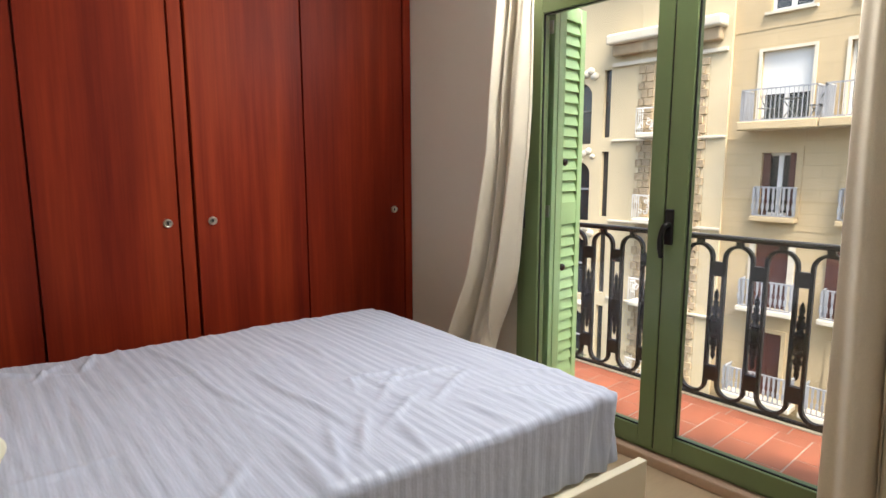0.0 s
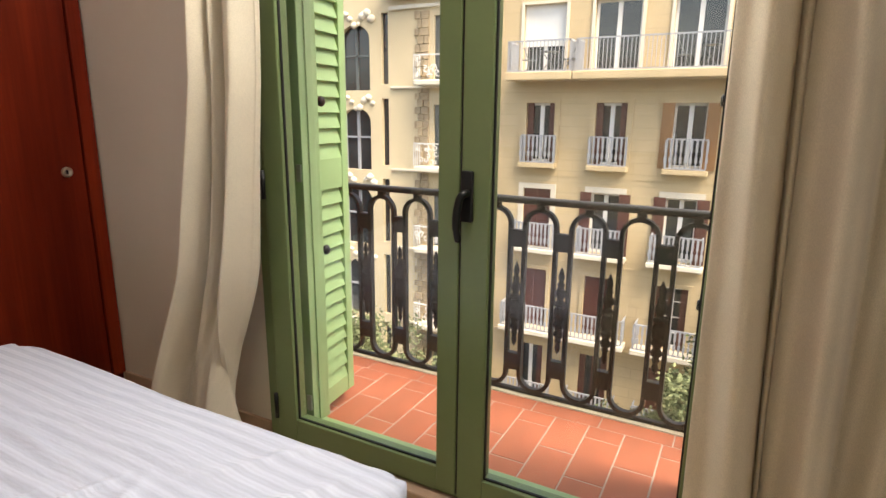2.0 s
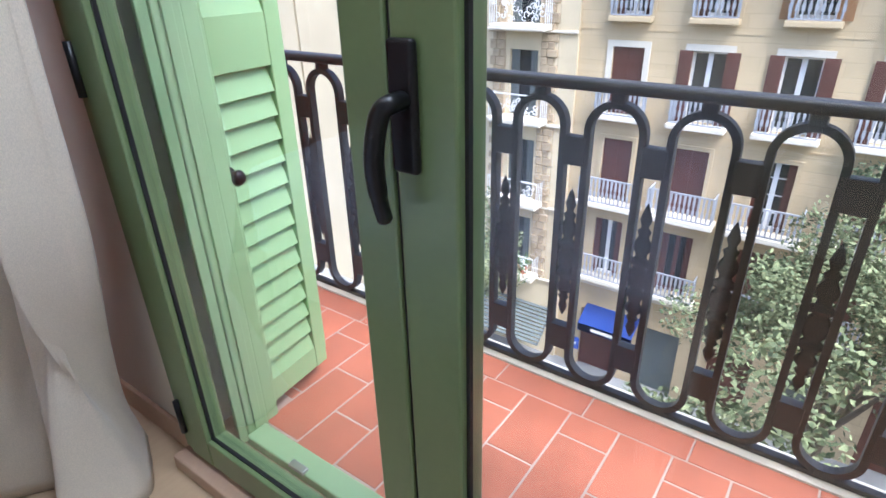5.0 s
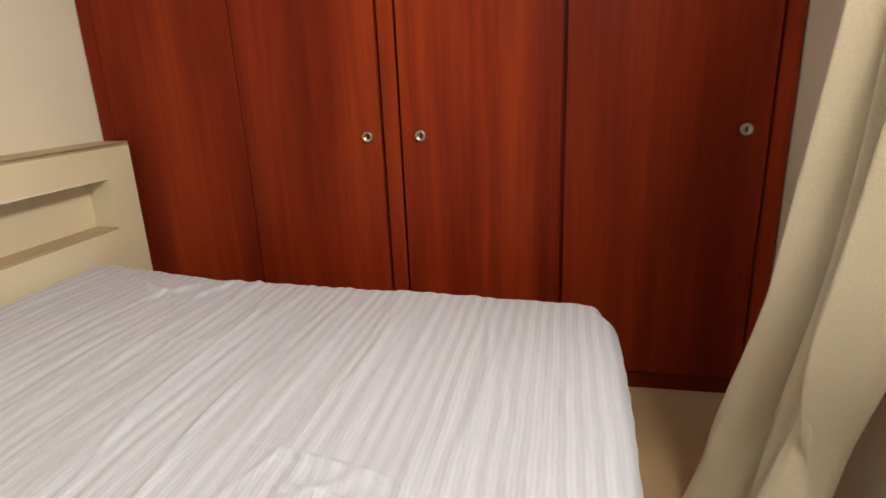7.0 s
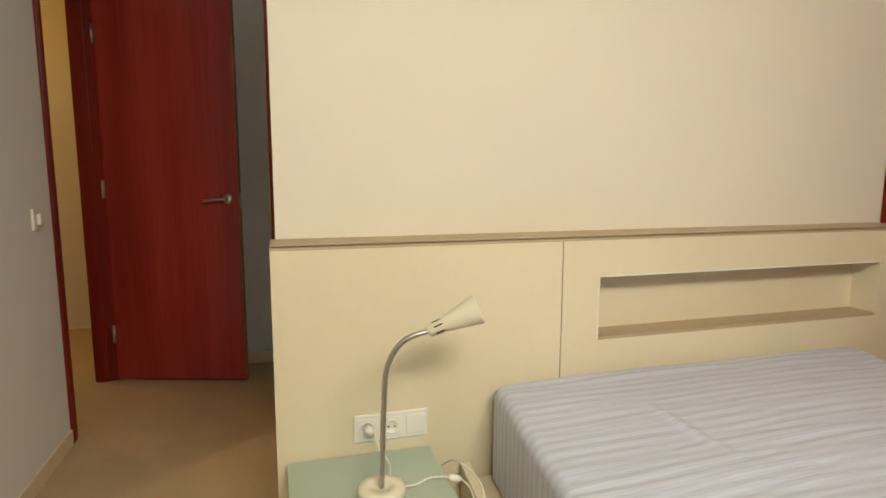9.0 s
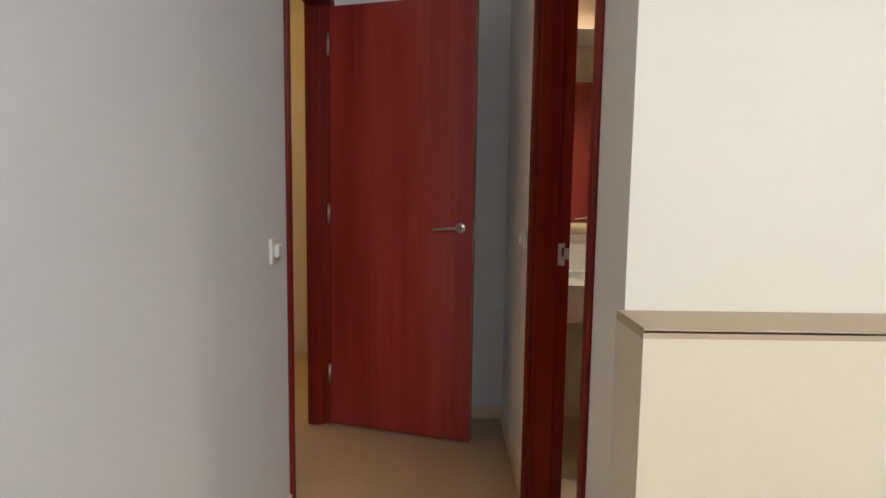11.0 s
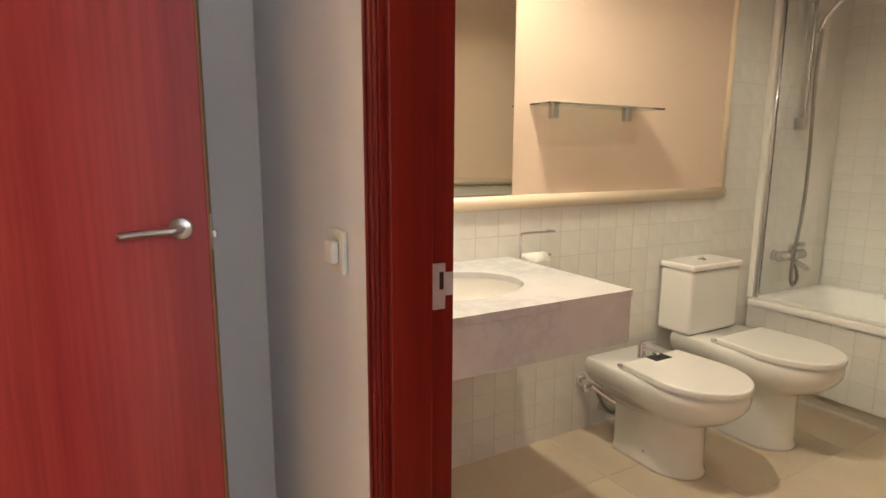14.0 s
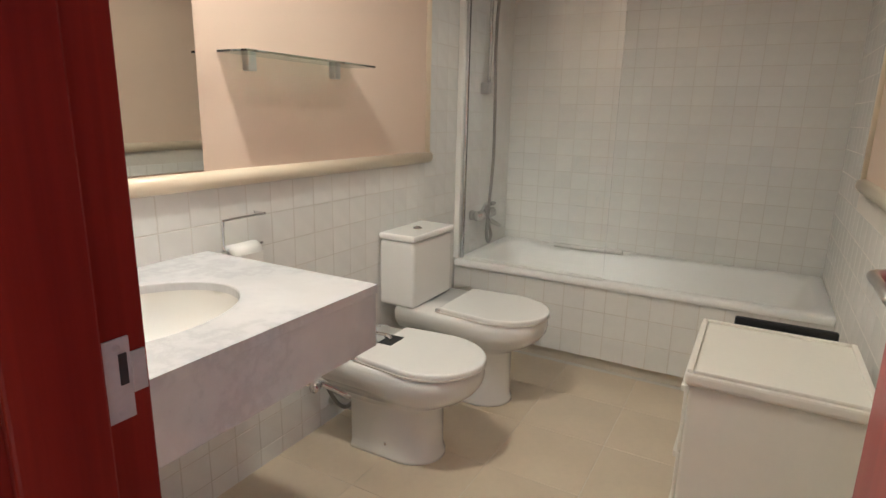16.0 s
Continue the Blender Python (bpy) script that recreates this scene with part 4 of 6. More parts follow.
def shutter(sign, yc):
    """A louvred leaf folded back against the reveal; sign mirrors it across the opening."""
    t = thing("shutter", "pale green louvred wooden shutter, folded open with black knobs", "shutter", (2.55, yc, 0.05), "balcony shutters")
    L, th, sa, sb = 0.25, 0.036, 0.040, 0.044
    m = Matrix.Translation((2.40, yc, 0)) @ pose(0, 0, 0, 0, 0, 6 * sign)
    f = -1 if sign > 0 else 1     # the side that faces the opening
    ya, yb = sorted((0, -f * th))
    z0, z1, zm0, zm1 = 0.052, 2.02, 0.928, 1.045
    part("stile", turn(box(0, ya, z0, sa, yb, z1, 0.003), m), SHUT, t)
    part("stile", turn(box(L - sb, ya, z0, L, yb, z1, 0.003), m), SHUT, t)
    for a, b in ((z0, 0.125), (zm0, zm1), (1.95, z1)):
        part("rail", turn(box(sa, ya + 0.002, a, L - sb, yb - 0.002, b, 0.002), m), SHUT, t)
    for a, b in ((0.125, zm0), (zm1, 1.95)):
        n = int((b - a) / 0.055)
        for i in range(n):
            z = a + (i + 0.5) * (b - a) / n
            s = box(sa, -0.034, -0.0055, L - sb, 0.034, 0.0055, 0.002)
            turn(s, m @ Matrix.Translation((0, (ya + yb) / 2, z)) @ pose(0, 0, 0, -72 * f, 0, 0))
            part("slat", s, SHUT, t)
    # second leaf, folded behind
    y2a, y2b = sorted((-f * (th + 0.006), -f * (2 * th + 0.006)))
    part("back_leaf", turn(box(0.0, y2a, z0, L + 0.045, y2b, z1, 0.003), m), SHUT, t)
    for z in (0.715, 1.25):
        k = lathe([(0, 0.048), (0.013, 0.046), (0.019, 0.037), (0.015, 0.027), (0.008, 0.020), (0.008, 0.007), (0.020, 0.005), (0.020, 0)], (0, 0, 0), 18)
        part("knob", turn(k, m @ Matrix.Translation((0.022, ya if f < 0 else yb, z)) @ pose(0, 0, 0, 90 if f < 0 else -90, 0, 0)), BLACK, t, "black turned knob", True)


shutter(1, 1.635)
shutter(-1, 0.285)

# ---- balcony ----
structure("balcony_slab", box(2.50, -0.75, -0.22, 3.075, 2.75, -0.012, 0.004), SLAB, "balcony slab with a worn stone edge", "balcony")
structure("balcony_kerb", box(3.0, -0.75, -0.012, 3.075, 2.75, 0.004, 0.003), PALE_ST, "pale stone balcony edge under the railing", "balcony")
structure("reveal_sill", box(2.30, 0.151, -0.2, 2.4995, 1.709, -0.012), SLAB, "stone sill", "sill")
BALF = box(2.50, -0.74, -0.011, 2.999, 2.74, -0.0018)
box(2.353, 0.152, -0.011, 2.50, 1.708, -0.0018, 0, BALF)
bal_floor = structure("balcony_floor", BALF, MORTAR, "red terracotta tiled balcony floor", "floor")


def railing():
    t = thing("balcony_railing", "black cast-iron balcony railing with long ovals and spear ornaments", "railing", (3.03, 1.0, 0))
    x, per, ys, n = 3.035, 0.1972, 0.9755, 9
    lo, hi = ys - 8 * per, ys + 8 * per
    part("handrail", turn(box(-0.024, -0.5, -0.014, 0.024, 0.5, 0.014, 0.010, seg=3), Matrix.Translation((x, (lo + hi) / 2, 0.868)) @ Matrix.Diagonal((1, hi - lo + 0.1, 1, 1))), IRON, t, "", True)
    part("bottom_bar", box(x - 0.012, lo - 0.05, 0.004, x + 0.012, hi + 0.05, 0.020, 0.003), IRON, t)
    R, zt, zb, w = 0.067, 0.762, 0.092, 0.0085
    def bar(pts):
        """A flat bar of rectangular section, bent along a line in the railing's plane."""
        bm = bmesh.new()
        rings = []
        for i, p in enumerate(pts):
            a, b = pts[max(i - 1, 0)], pts[min(i + 1, len(pts) - 1)]
            d = Vector((b[0] - a[0], b[1] - a[1])).normalized()
            nrm = Vector((-d.y, d.x))
            rings.append([bm.verts.new((sx, p[0] + nrm.x * k * w, p[1] + nrm.y * k * w)) for sx, k in ((-0.013, -1), (0.013, -1), (0.013, 1), (-0.013, 1))])
        for r0, r1 in zip(rings, rings[1:]):
            for k in range(4):
                bm.faces.new((r0[k], r0[(k + 1) % 4], r1[(k + 1) % 4], r1[k]))
        bmesh.ops.recalc_face_normals(bm, faces=bm.faces[:])
        return bm
    pts = [(R * math.cos(a), zt + R * math.sin(a)) for a in (math.pi * k / 16 for k in range(17))]
    pts += [(-R, zt + (zb - zt) * k / 4) for k in range(1, 4)]
    pts += [(-R * math.cos(a), zb - R * math.sin(a)) for a in (math.pi * k / 16 for k in range(17))]
    pts += [(R, zb + (zt - zb) * k / 4) for k in range(1, 5)]
    oval = part("oval", bar(pts), IRON, t, at=(x, ys - 8 * per, 0)).data
    for k in range(-7, 9):
        part("oval", oval, IRON, t, at=(x, ys + k * per, 0))
    cap = box(-0.014, -0.017, 0.83, 0.014, 0.017, 0.858, 0.003)
    foot = box(-0.014, -0.017, 0.012, 0.014, 0.017, 0.028, 0.003)
    capm, footm = part("collar", cap, IRON, t, at=(x, ys - 8 * per, 0)).data, part("foot", foot, IRON, t, at=(x, ys - 8 * per, 0)).data
    for k in range(-7, 9):
        part("collar", capm, IRON, t, at=(x, ys + k * per, 0))
        part("foot", footm, IRON, t, at=(x, ys + k * per, 0))
    g = per / 2 - R
    blk = box(-0.015, -g + 0.002, 0.668, 0.015, g - 0.002, 0.742, 0.003)
    blk2 = box(-0.015, -g + 0.002, 0.108, 0.015, g - 0.002, 0.188, 0.003)
    # spear ornament: a turned outline, flattened
    prof = [(0, 0.605), (0.006, 0.585), (0.011, 0.56), (0.006, 0.54), (0.013, 0.53), (0.009, 0.515), (0.015, 0.50), (0.018, 0.485), (0.010, 0.465), (0.012, 0.455), (0.026, 0.445), (0.020, 0.435), (0.012, 0.43), (0.019, 0.415), (0.024, 0.40), (0.019, 0.38), (0.012, 0.365),
            (0.020, 0.357), (0.026, 0.348), (0.013, 0.338), (0.011, 0.325), (0.018, 0.31), (0.015, 0.298), (0.008, 0.288), (0.012, 0.278), (0.006, 0.265), (0.010, 0.248), (0.006, 0.232), (0, 0.215)]
    sp = lathe(prof, (0, 0, 0), 10)
    for v in sp.verts:
        v.co.x *= 0.45
        v.co.y *= 1.42
    ms = [part("tie_block", blk, IRON, t, at=(x, ys - 7.5 * per, 0)).data, part("tie_block", blk2, IRON, t, at=(x, ys - 7.5 * per, 0)).data, part("spear", sp, IRON, t, "", True, at=(x, ys - 7.5 * per, 0)).data]
    for k in range(-7, 8):
        y = ys + (k + 0.5) * per
        part("tie_block", ms[0], IRON, t, at=(x, y, 0))
        part("tie_block", ms[1], IRON, t, at=(x, y, 0))
        part("spear", ms[2], IRON, t, at=(x, y, 0))
    for yy in (lo - 0.04, hi + 0.04):
        part("side_rail", box(2.50, yy - 0.02, 0.855, x, yy + 0.02, 0.882, 0.006), IRON, t)
        for k in range(5):
            part("side_bar", box(2.58 + k * 0.09, yy - 0.008, 0.0, 2.596 + k * 0.09, yy + 0.008, 0.856, 0.003), IRON, t)


railing()
# ---- street ----
GZ = -15.3
structure("ground", box(2.5, -150, GZ - 0.5, 300, 150, GZ - 0.15), ASPH, "asphalt street", "road")
structure("pavement", box(16.5, -60, GZ - 0.15, 22.3, 60, GZ, 0.02), PAVE, "grey paved pavement with a kerb", "pavement")
structure("pavement_near", box(2.5, -60, GZ - 0.15, 7.0, 60, GZ, 0.02), PAVE, "grey paved pavement with a kerb", "pavement")
FX = 22.0


def facade_wall(y0, y1, z0, z1, x, openings, depth=0.5):
    """A wall slab with rectangular openings through it: (ya, yb, za, zb)."""
    ys = sorted({y0, y1, *[v for o in openings for v in o[:2]]})
    bm = bmesh.new()
    for a, b in zip(ys, ys[1:]):
        cut = sorted((o[2], o[3]) for o in openings if o[0] <= a + 1e-6 and o[1] >= b - 1e-6)
        z = z0
        for za, zb in cut + [(z1, z1)]:
            if za - z > 1e-4:
                box(x, a, z, x + depth, b, za, 0, bm)
            z = zb
    return bm


def shutter_bm(w, h, th=0.05, slats=True):
    bm = box(0, 0, 0, th, w, h)
    if slats:
        n = int(h / 0.10)
        for i in range(n):
            z = 0.08 + (h - 0.16) * i / n
            box(-0.012, 0.05, z, 0.0, w - 0.05, z + 0.055, 0, bm)
    return bm


def baluster_bm(w, d, h, turned=True):
    """A balcony railing, three sides, from its slab up."""
    bm = box(-d, -w / 2, h - 0.05, -d + 0.05, w / 2, h)
    box(-d, -w / 2, 0.02, -d + 0.04, w / 2, 0.06, 0, bm)
    step = 0.15 if turned else 0.13
    n = int(w / step)
    for i in range(n + 1):
        y = -w / 2 + w * i / n
        if turned:
            for za, zb, r in ((0.06, 0.25, 0.02), (0.25, 0.45, 0.042), (0.45, 0.6, 0.022), (0.6, h - 0.05, 0.036)):
                box(-d + 0.025 - r * 0.6, y - r, za, -d + 0.025 + r * 0.6, y + r, zb, 0, bm)
        else:
            box(-d + 0.012, y - 0.011, 0.06, -d + 0.034, y + 0.011, h - 0.05, 0, bm)
    for s in (-1, 1):
        ya, yb = sorted((s * w / 2, s * (w / 2 - 0.04)))
        box(-d, ya, h - 0.05, 0, yb, h, 0, bm)
        m = max(2, int(d / step))
        for i in range(m):
            xx = -d + d * (i + 0.5) / m
            box(xx - 0.012, ya, 0.03, xx + 0.012, yb, h - 0.05, 0, bm)
    return bm


SH = {}


def shared(key, make, mat):
    if key not in SH:
        me = bpy.data.meshes.new(key)
        b = make()
        b.to_mesh(me)
        b.free()
        me.materials.append(mat)
        SH[key] = me
    return SH[key]


def fwindow(parent, x, y, z0, w, h, frame_mat, shut, state, bars=False, net=False):
    """A recessed two-light window with shutters: state is open, half, closed or none."""
    k = f"{w:.2f}_{h:.2f}_{frame_mat.name}"
    def fr():
        bm = box(0, -w / 2, 0, 0.07, -w / 2 + 0.09, h)
        box(0, w / 2 - 0.09, 0, 0.07, w / 2, h, 0, bm)
        box(-0.01, -0.075, 0, 0.07, 0.075, h, 0, bm)
        box(0, -w / 2 + 0.09, h - 0.09, 0.07, w / 2 - 0.09, h, 0, bm)
        box(0, -w / 2 + 0.09, 0, 0.07, w / 2 - 0.09, 0.12, 0, bm)
        if bars:
            for i in (1, 2, 3):
                box(0.01, -w / 2 + 0.09, h * i / 4, 0.06, w / 2 - 0.09, h * i / 4 + 0.035, 0, bm)
        return bm
    win = part("window", shared("fwin" + k + str(bars), fr, frame_mat), None, parent, at=(x + 0.20, y, z0))
    for s in (-1, 1):
        p = part("pane", shared(f"fpane{w:.2f}{h:.2f}{net}", lambda: box(0, -w / 4 + 0.06, 0.1, 0.01, w / 4 - 0.06, h - 0.08), NET if net and s > 0 else PANE), None, win)
        p.location = (0.045, s * w / 4, 0)
    if state == "closed":
        for s in (-1, 1):
            p = part("shutter", shared(f"fsh{w / 2:.2f}{h:.2f}{shut.name}", lambda: shutter_bm(w / 2 - 0.01, h), shut), None, win)
            p.location = (-0.12, -w / 2 + 0.005 if s < 0 else 0.005, 0)
    elif state in ("open", "half"):
        for s in (-1, 1):
            if state == "open":
                p = part("shutter", shared(f"fsho{w:.2f}{h:.2f}{shut.name}", lambda: shutter_bm(0.40, h), shut), None, win)
                p.location = (-0.27, -w / 2 - 0.36 if s < 0 else w / 2 - 0.04, 0)
            else:
                p = part("shutter", shared(f"fshh{w:.2f}{h:.2f}{shut.name}", lambda: shutter_bm(0.24, h), shut), None, win)
                p.location = (-0.10, -w / 2 if s < 0 else w / 2 - 0.24, 0)
    return win


def fbalcony(parent, x, y, z, w, d, h, mat, turned, slab_mat, thick=0.18):
    s = part("balcony", shared(f"fslab{w:.2f}{d:.2f}{thick}", lambda: box(-d - 0.06, -w / 2 - 0.08, -thick, 0.0, w / 2 + 0.08, 0.0, 0.03), slab_mat), None, parent, at=(x, y, z))
    part("railing", shared(f"frail{w:.2f}{d:.2f}{h:.2f}{turned}{mat.name}", lambda: baluster_bm(w, d, h, turned), mat), None, s)
    return s


def surround(parent, x, y, z0, w, h, mat, t=0.16):
    def mk():
        bm = box(-0.05, -w / 2 - t, 0, 0.0, -w / 2, h + t)
        box(-0.05, w / 2, 0, 0.0, w / 2 + t, h + t, 0, bm)
        box(-0.05, -w / 2, h, 0.0, w / 2, h + t, 0, bm)
        return bm
    part("surround", shared(f"fsur{w:.2f}{h:.2f}{t}", mk, mat), None, parent, at=(x, y, z0))


def tan_building():
    t = thing("apartment_building", "ochre stucco apartment house with shuttered windows and small iron balconies", "building", (FX, 0, GZ))
    cols = [7.38 - 2.62 * i for i in range(8)]
    rows = [("A", -0.55, 2.22), ("B", -3.85, 2.30), ("C", -7.15, 2.38), ("D", -10.45, 2.45)]
    ops = []
    for y in cols:
        for _, z, h in rows:
            ops.append((y - 0.55, y + 0.55, z, z + h))
        ops.append((y - 0.80, y + 0.80, 2.72, 5.15))
        ops.append((y - 0.65, y + 0.65, 6.45, 8.1))
        ops.append((y - 0.75, y + 0.75, GZ, GZ + 3.0))
    part("wall", facade_wall(-16, 9.2, GZ, 10.2, FX, ops), TAN, t, "ochre stucco wall")
    # dark sheet behind the openings, in place of shaded rooms
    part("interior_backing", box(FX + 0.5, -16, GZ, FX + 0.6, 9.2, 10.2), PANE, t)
    for z in (-1.02, -4.35, -7.6, 2.15, 5.9):
        part("string_course", box(FX - 0.02, -16, z, FX, 9.2, z + 0.06), TAN, t)
    part("roof", box(FX - 0.5, -16, 10.2, FX + 6, 9.2, 10.6), PALE_ST, t)
    part("base_course", box(FX - 0.06, -16, -11.05, FX, 9.2, -10.85), PALE_ST, t)
    pat = {"A": ["half", "half", "open", "open", "open", "half", "half", "open"], "B": ["closed", "open", "open", "open", "half", "closed", "half", "open"],
           "C": ["closed", "closed", "half", "closed", "half", "closed", "closed", "half"], "D": ["half", "half", "closed", "half", "closed", "half", "half", "closed"]}
    for i, y in enumerate(cols):
        for r, z, h in rows:
            shut = OCHRE if r == "A" and i in (2, 3, 4) else BROWN
            fm = W_FRAME if r in "AB" or i % 2 == 0 else BROWN
            fwindow(t, FX, y, z, 1.1, h, fm, shut, pat[r][i], net=(i + len(r) + int(-z)) % 2 == 0, bars=r == "C" and i == 2)
            if r == "A":
                surround(t, FX, y, z, 1.1, h, TAN, 0.2)
                fbalcony(t, FX, y, z, 1.30, 0.32, 1.05, BALU, True, TAN)
            elif r == "B":
                surround(t, FX, y, z, 1.1, h, PALE_ST, 0.2)
                fbalcony(t, FX, y, z, 1.70, 0.45, 1.02, BALU, True, PALE_ST)
            elif r == "C":
                surround(t, FX, y, z, 1.1, h, TAN, 0.14)
                fbalcony(t, FX, y, z, 2.2, 0.65, 1.0, BALU, True, PALE_ST, 0.2)
            else:
                fbalcony(t, FX, y, z, 1.9, 0.5, 1.0, BALU, True, PALE_ST, 0.2)
        surround(t, FX, y, 2.72, 1.6, 2.43, PALE_ST, 0.1)
        if i == 0:
            part("roller_blind", box(FX + 0.15, y - 0.8, 3.7, FX + 0.19, y + 0.8, 5.15), W_FRAME, t, "white lowered roller blind")
        fwindow(t, FX, y, 2.72, 1.6, 2.43, W_FRAME, BROWN, "none")
        fwindow(t, FX, y, 6.45, 1.3, 1.65, W_FRAME, BROWN, "none", net=True)
        part("window_ledge", box(FX - 0.12, y - 0.8, 6.36, FX, y + 0.8, 6.45), PALE_ST, t)
        part("street_door", box(FX + 0.2, y - 0.75, GZ, FX + 0.28, y + 0.75, GZ + 3.0), BROWN if i % 2 == 0 else GREYSH, t, "brown street door")
    fbalcony(t, FX, 7.25, 2.72, 2.3, 1.0, 1.08, BALU, False, TAN, 0.28)
    fbalcony(t, FX, -0.9, 2.72, 13.6, 1.0, 1.08, BALU, False, TAN, 0.28)
    fbalcony(t, FX, -12, 2.72, 7.5, 1.0, 1.08, BALU, False, TAN, 0.28)
    aw = bmesh.new()
    v = [aw.verts.new(p) for p in ((FX, 5.6, -12.0), (FX, 7.9, -12.0), (FX - 0.9, 7.9, -12.5), (FX - 0.9, 5.6, -12.5), (FX - 0.9, 7.9, -12.85), (FX - 0.9, 5.6, -12.85))]
    aw.faces.new((v[0], v[1], v[2], v[3]))
    aw.faces.new((v[3], v[2], v[4], v[5]))
    bmesh.ops.solidify(aw, geom=aw.faces[:], thickness=0.04)
    a = part("awning", aw, BLUE, t, "blue canvas shop awning")
    part("lettering", box(FX - 0.925, 6.2, -12.74, FX - 0.915, 7.3, -12.60), W_FRAME, a, "plain white band of lettering")
    return t


tan_building()


def bistro_set(y):
    t = thing("bistro_set", "small folding metal table on the top balcony", "table", (FX - 0.55, y, 2.72))
    part("top", lathe([(0, 0.72), (0.32, 0.72), (0.32, 0.70), (0, 0.70)], (FX - 0.55, y, 2.72), 16), GREYSH, t)
    for s in (-1, 1):
        part("leg", tube([(FX - 0.55, y + s * 0.25, 2.72), (FX - 0.55, y - s * 0.22, 3.42)], 0.018, 6), GREYSH, t)
    for s in (-1, 1):
        c = thing("folding_chair", "dark folding balcony chair beside the table", "chair", (FX - 0.5, y + s * 0.75, 2.72), "balcony chairs")
        part("seat", box(FX - 0.7, y + s * 0.75 - 0.2, 3.15, FX - 0.3, y + s * 0.75 + 0.2, 3.18), GREYSH, c)
        part("leg", tube([(FX - 0.5, y + s * 0.95, 2.72), (FX - 0.5, y + s * 0.58, 3.16)], 0.018, 6), GREYSH, c)
        part("backrest", tube([(FX - 0.5, y + s * 0.55, 2.72), (FX - 0.5, y + s * 0.98, 3.6)], 0.018, 6), GREYSH, c)


bistro_set(1.7)
bistro_set(7.0)


def scroll_balcony(parent, y, z, w):
    s = part("balcony", box(FX - 0.85, y - w / 2, z - 0.22, FX - 0.1, y + w / 2, z, 0.05), PALE_ST, parent, "stone balcony slab")
    rng = random.Random(int(abs(y * 10 + z * 7)))
    bm = box(FX - 0.82, y - w / 2, z + 0.92, FX - 0.78, y + w / 2, z + 0.97)
    for k in range(26):
        cy, cz, r = y + rng.uniform(-w / 2 + 0.12, w / 2 - 0.12), z + rng.uniform(0.15, 0.8), rng.uniform(0.07, 0.17)
        a0 = rng.uniform(0, 6.28)
        pts = [(FX - 0.80 + rng.uniform(-0.03, 0.03), cy + r * (1 - q / 15) * math.cos(a0 + q * 0.5), cz + r * (1 - q / 15) * math.sin(a0 + q * 0.5)) for q in range(12)]
        tube(pts, 0.02, 5, bm)
    for s2 in (-1, 1):
        for q in range(5):
            box(FX - 0.8 + q * 0.16, y + s2 * w / 2 - 0.015, z, FX - 0.78 + q * 0.16, y + s2 * w / 2 + 0.015, z + 0.92, 0, bm)
    part("railing", bm, WHITE_IR, s, "white scrolled iron railing")


def arch_bm(w, h, x0, x1, n=12, pad=0.0):
    """An arched panel: rectangle with a low rounded head."""
    pts = [(-w / 2, 0), (w / 2, 0), (w / 2, h - w * 0.4)] + [(w / 2 * math.cos(math.pi * k / n), h - w * 0.4 + w * 0.4 * math.sin(math.pi * k / n)) for k in range(1, n)] + [(-w / 2, h - w * 0.4)]
    bm = bmesh.new()
    a = [bm.verts.new((x0, p[0], p[1])) for p in pts]
    b = [bm.verts.new((x1, p[0], p[1])) for p in pts]
    bm.faces.new(a)
    bm.faces.new(b[::-1])
    for k in range(len(pts)):
        bm.faces.new((a[k], a[(k + 1) % len(pts)], b[(k + 1) % len(pts)], b[k]))
    bmesh.ops.recalc_face_normals(bm, faces=bm.faces[:])
    return bm


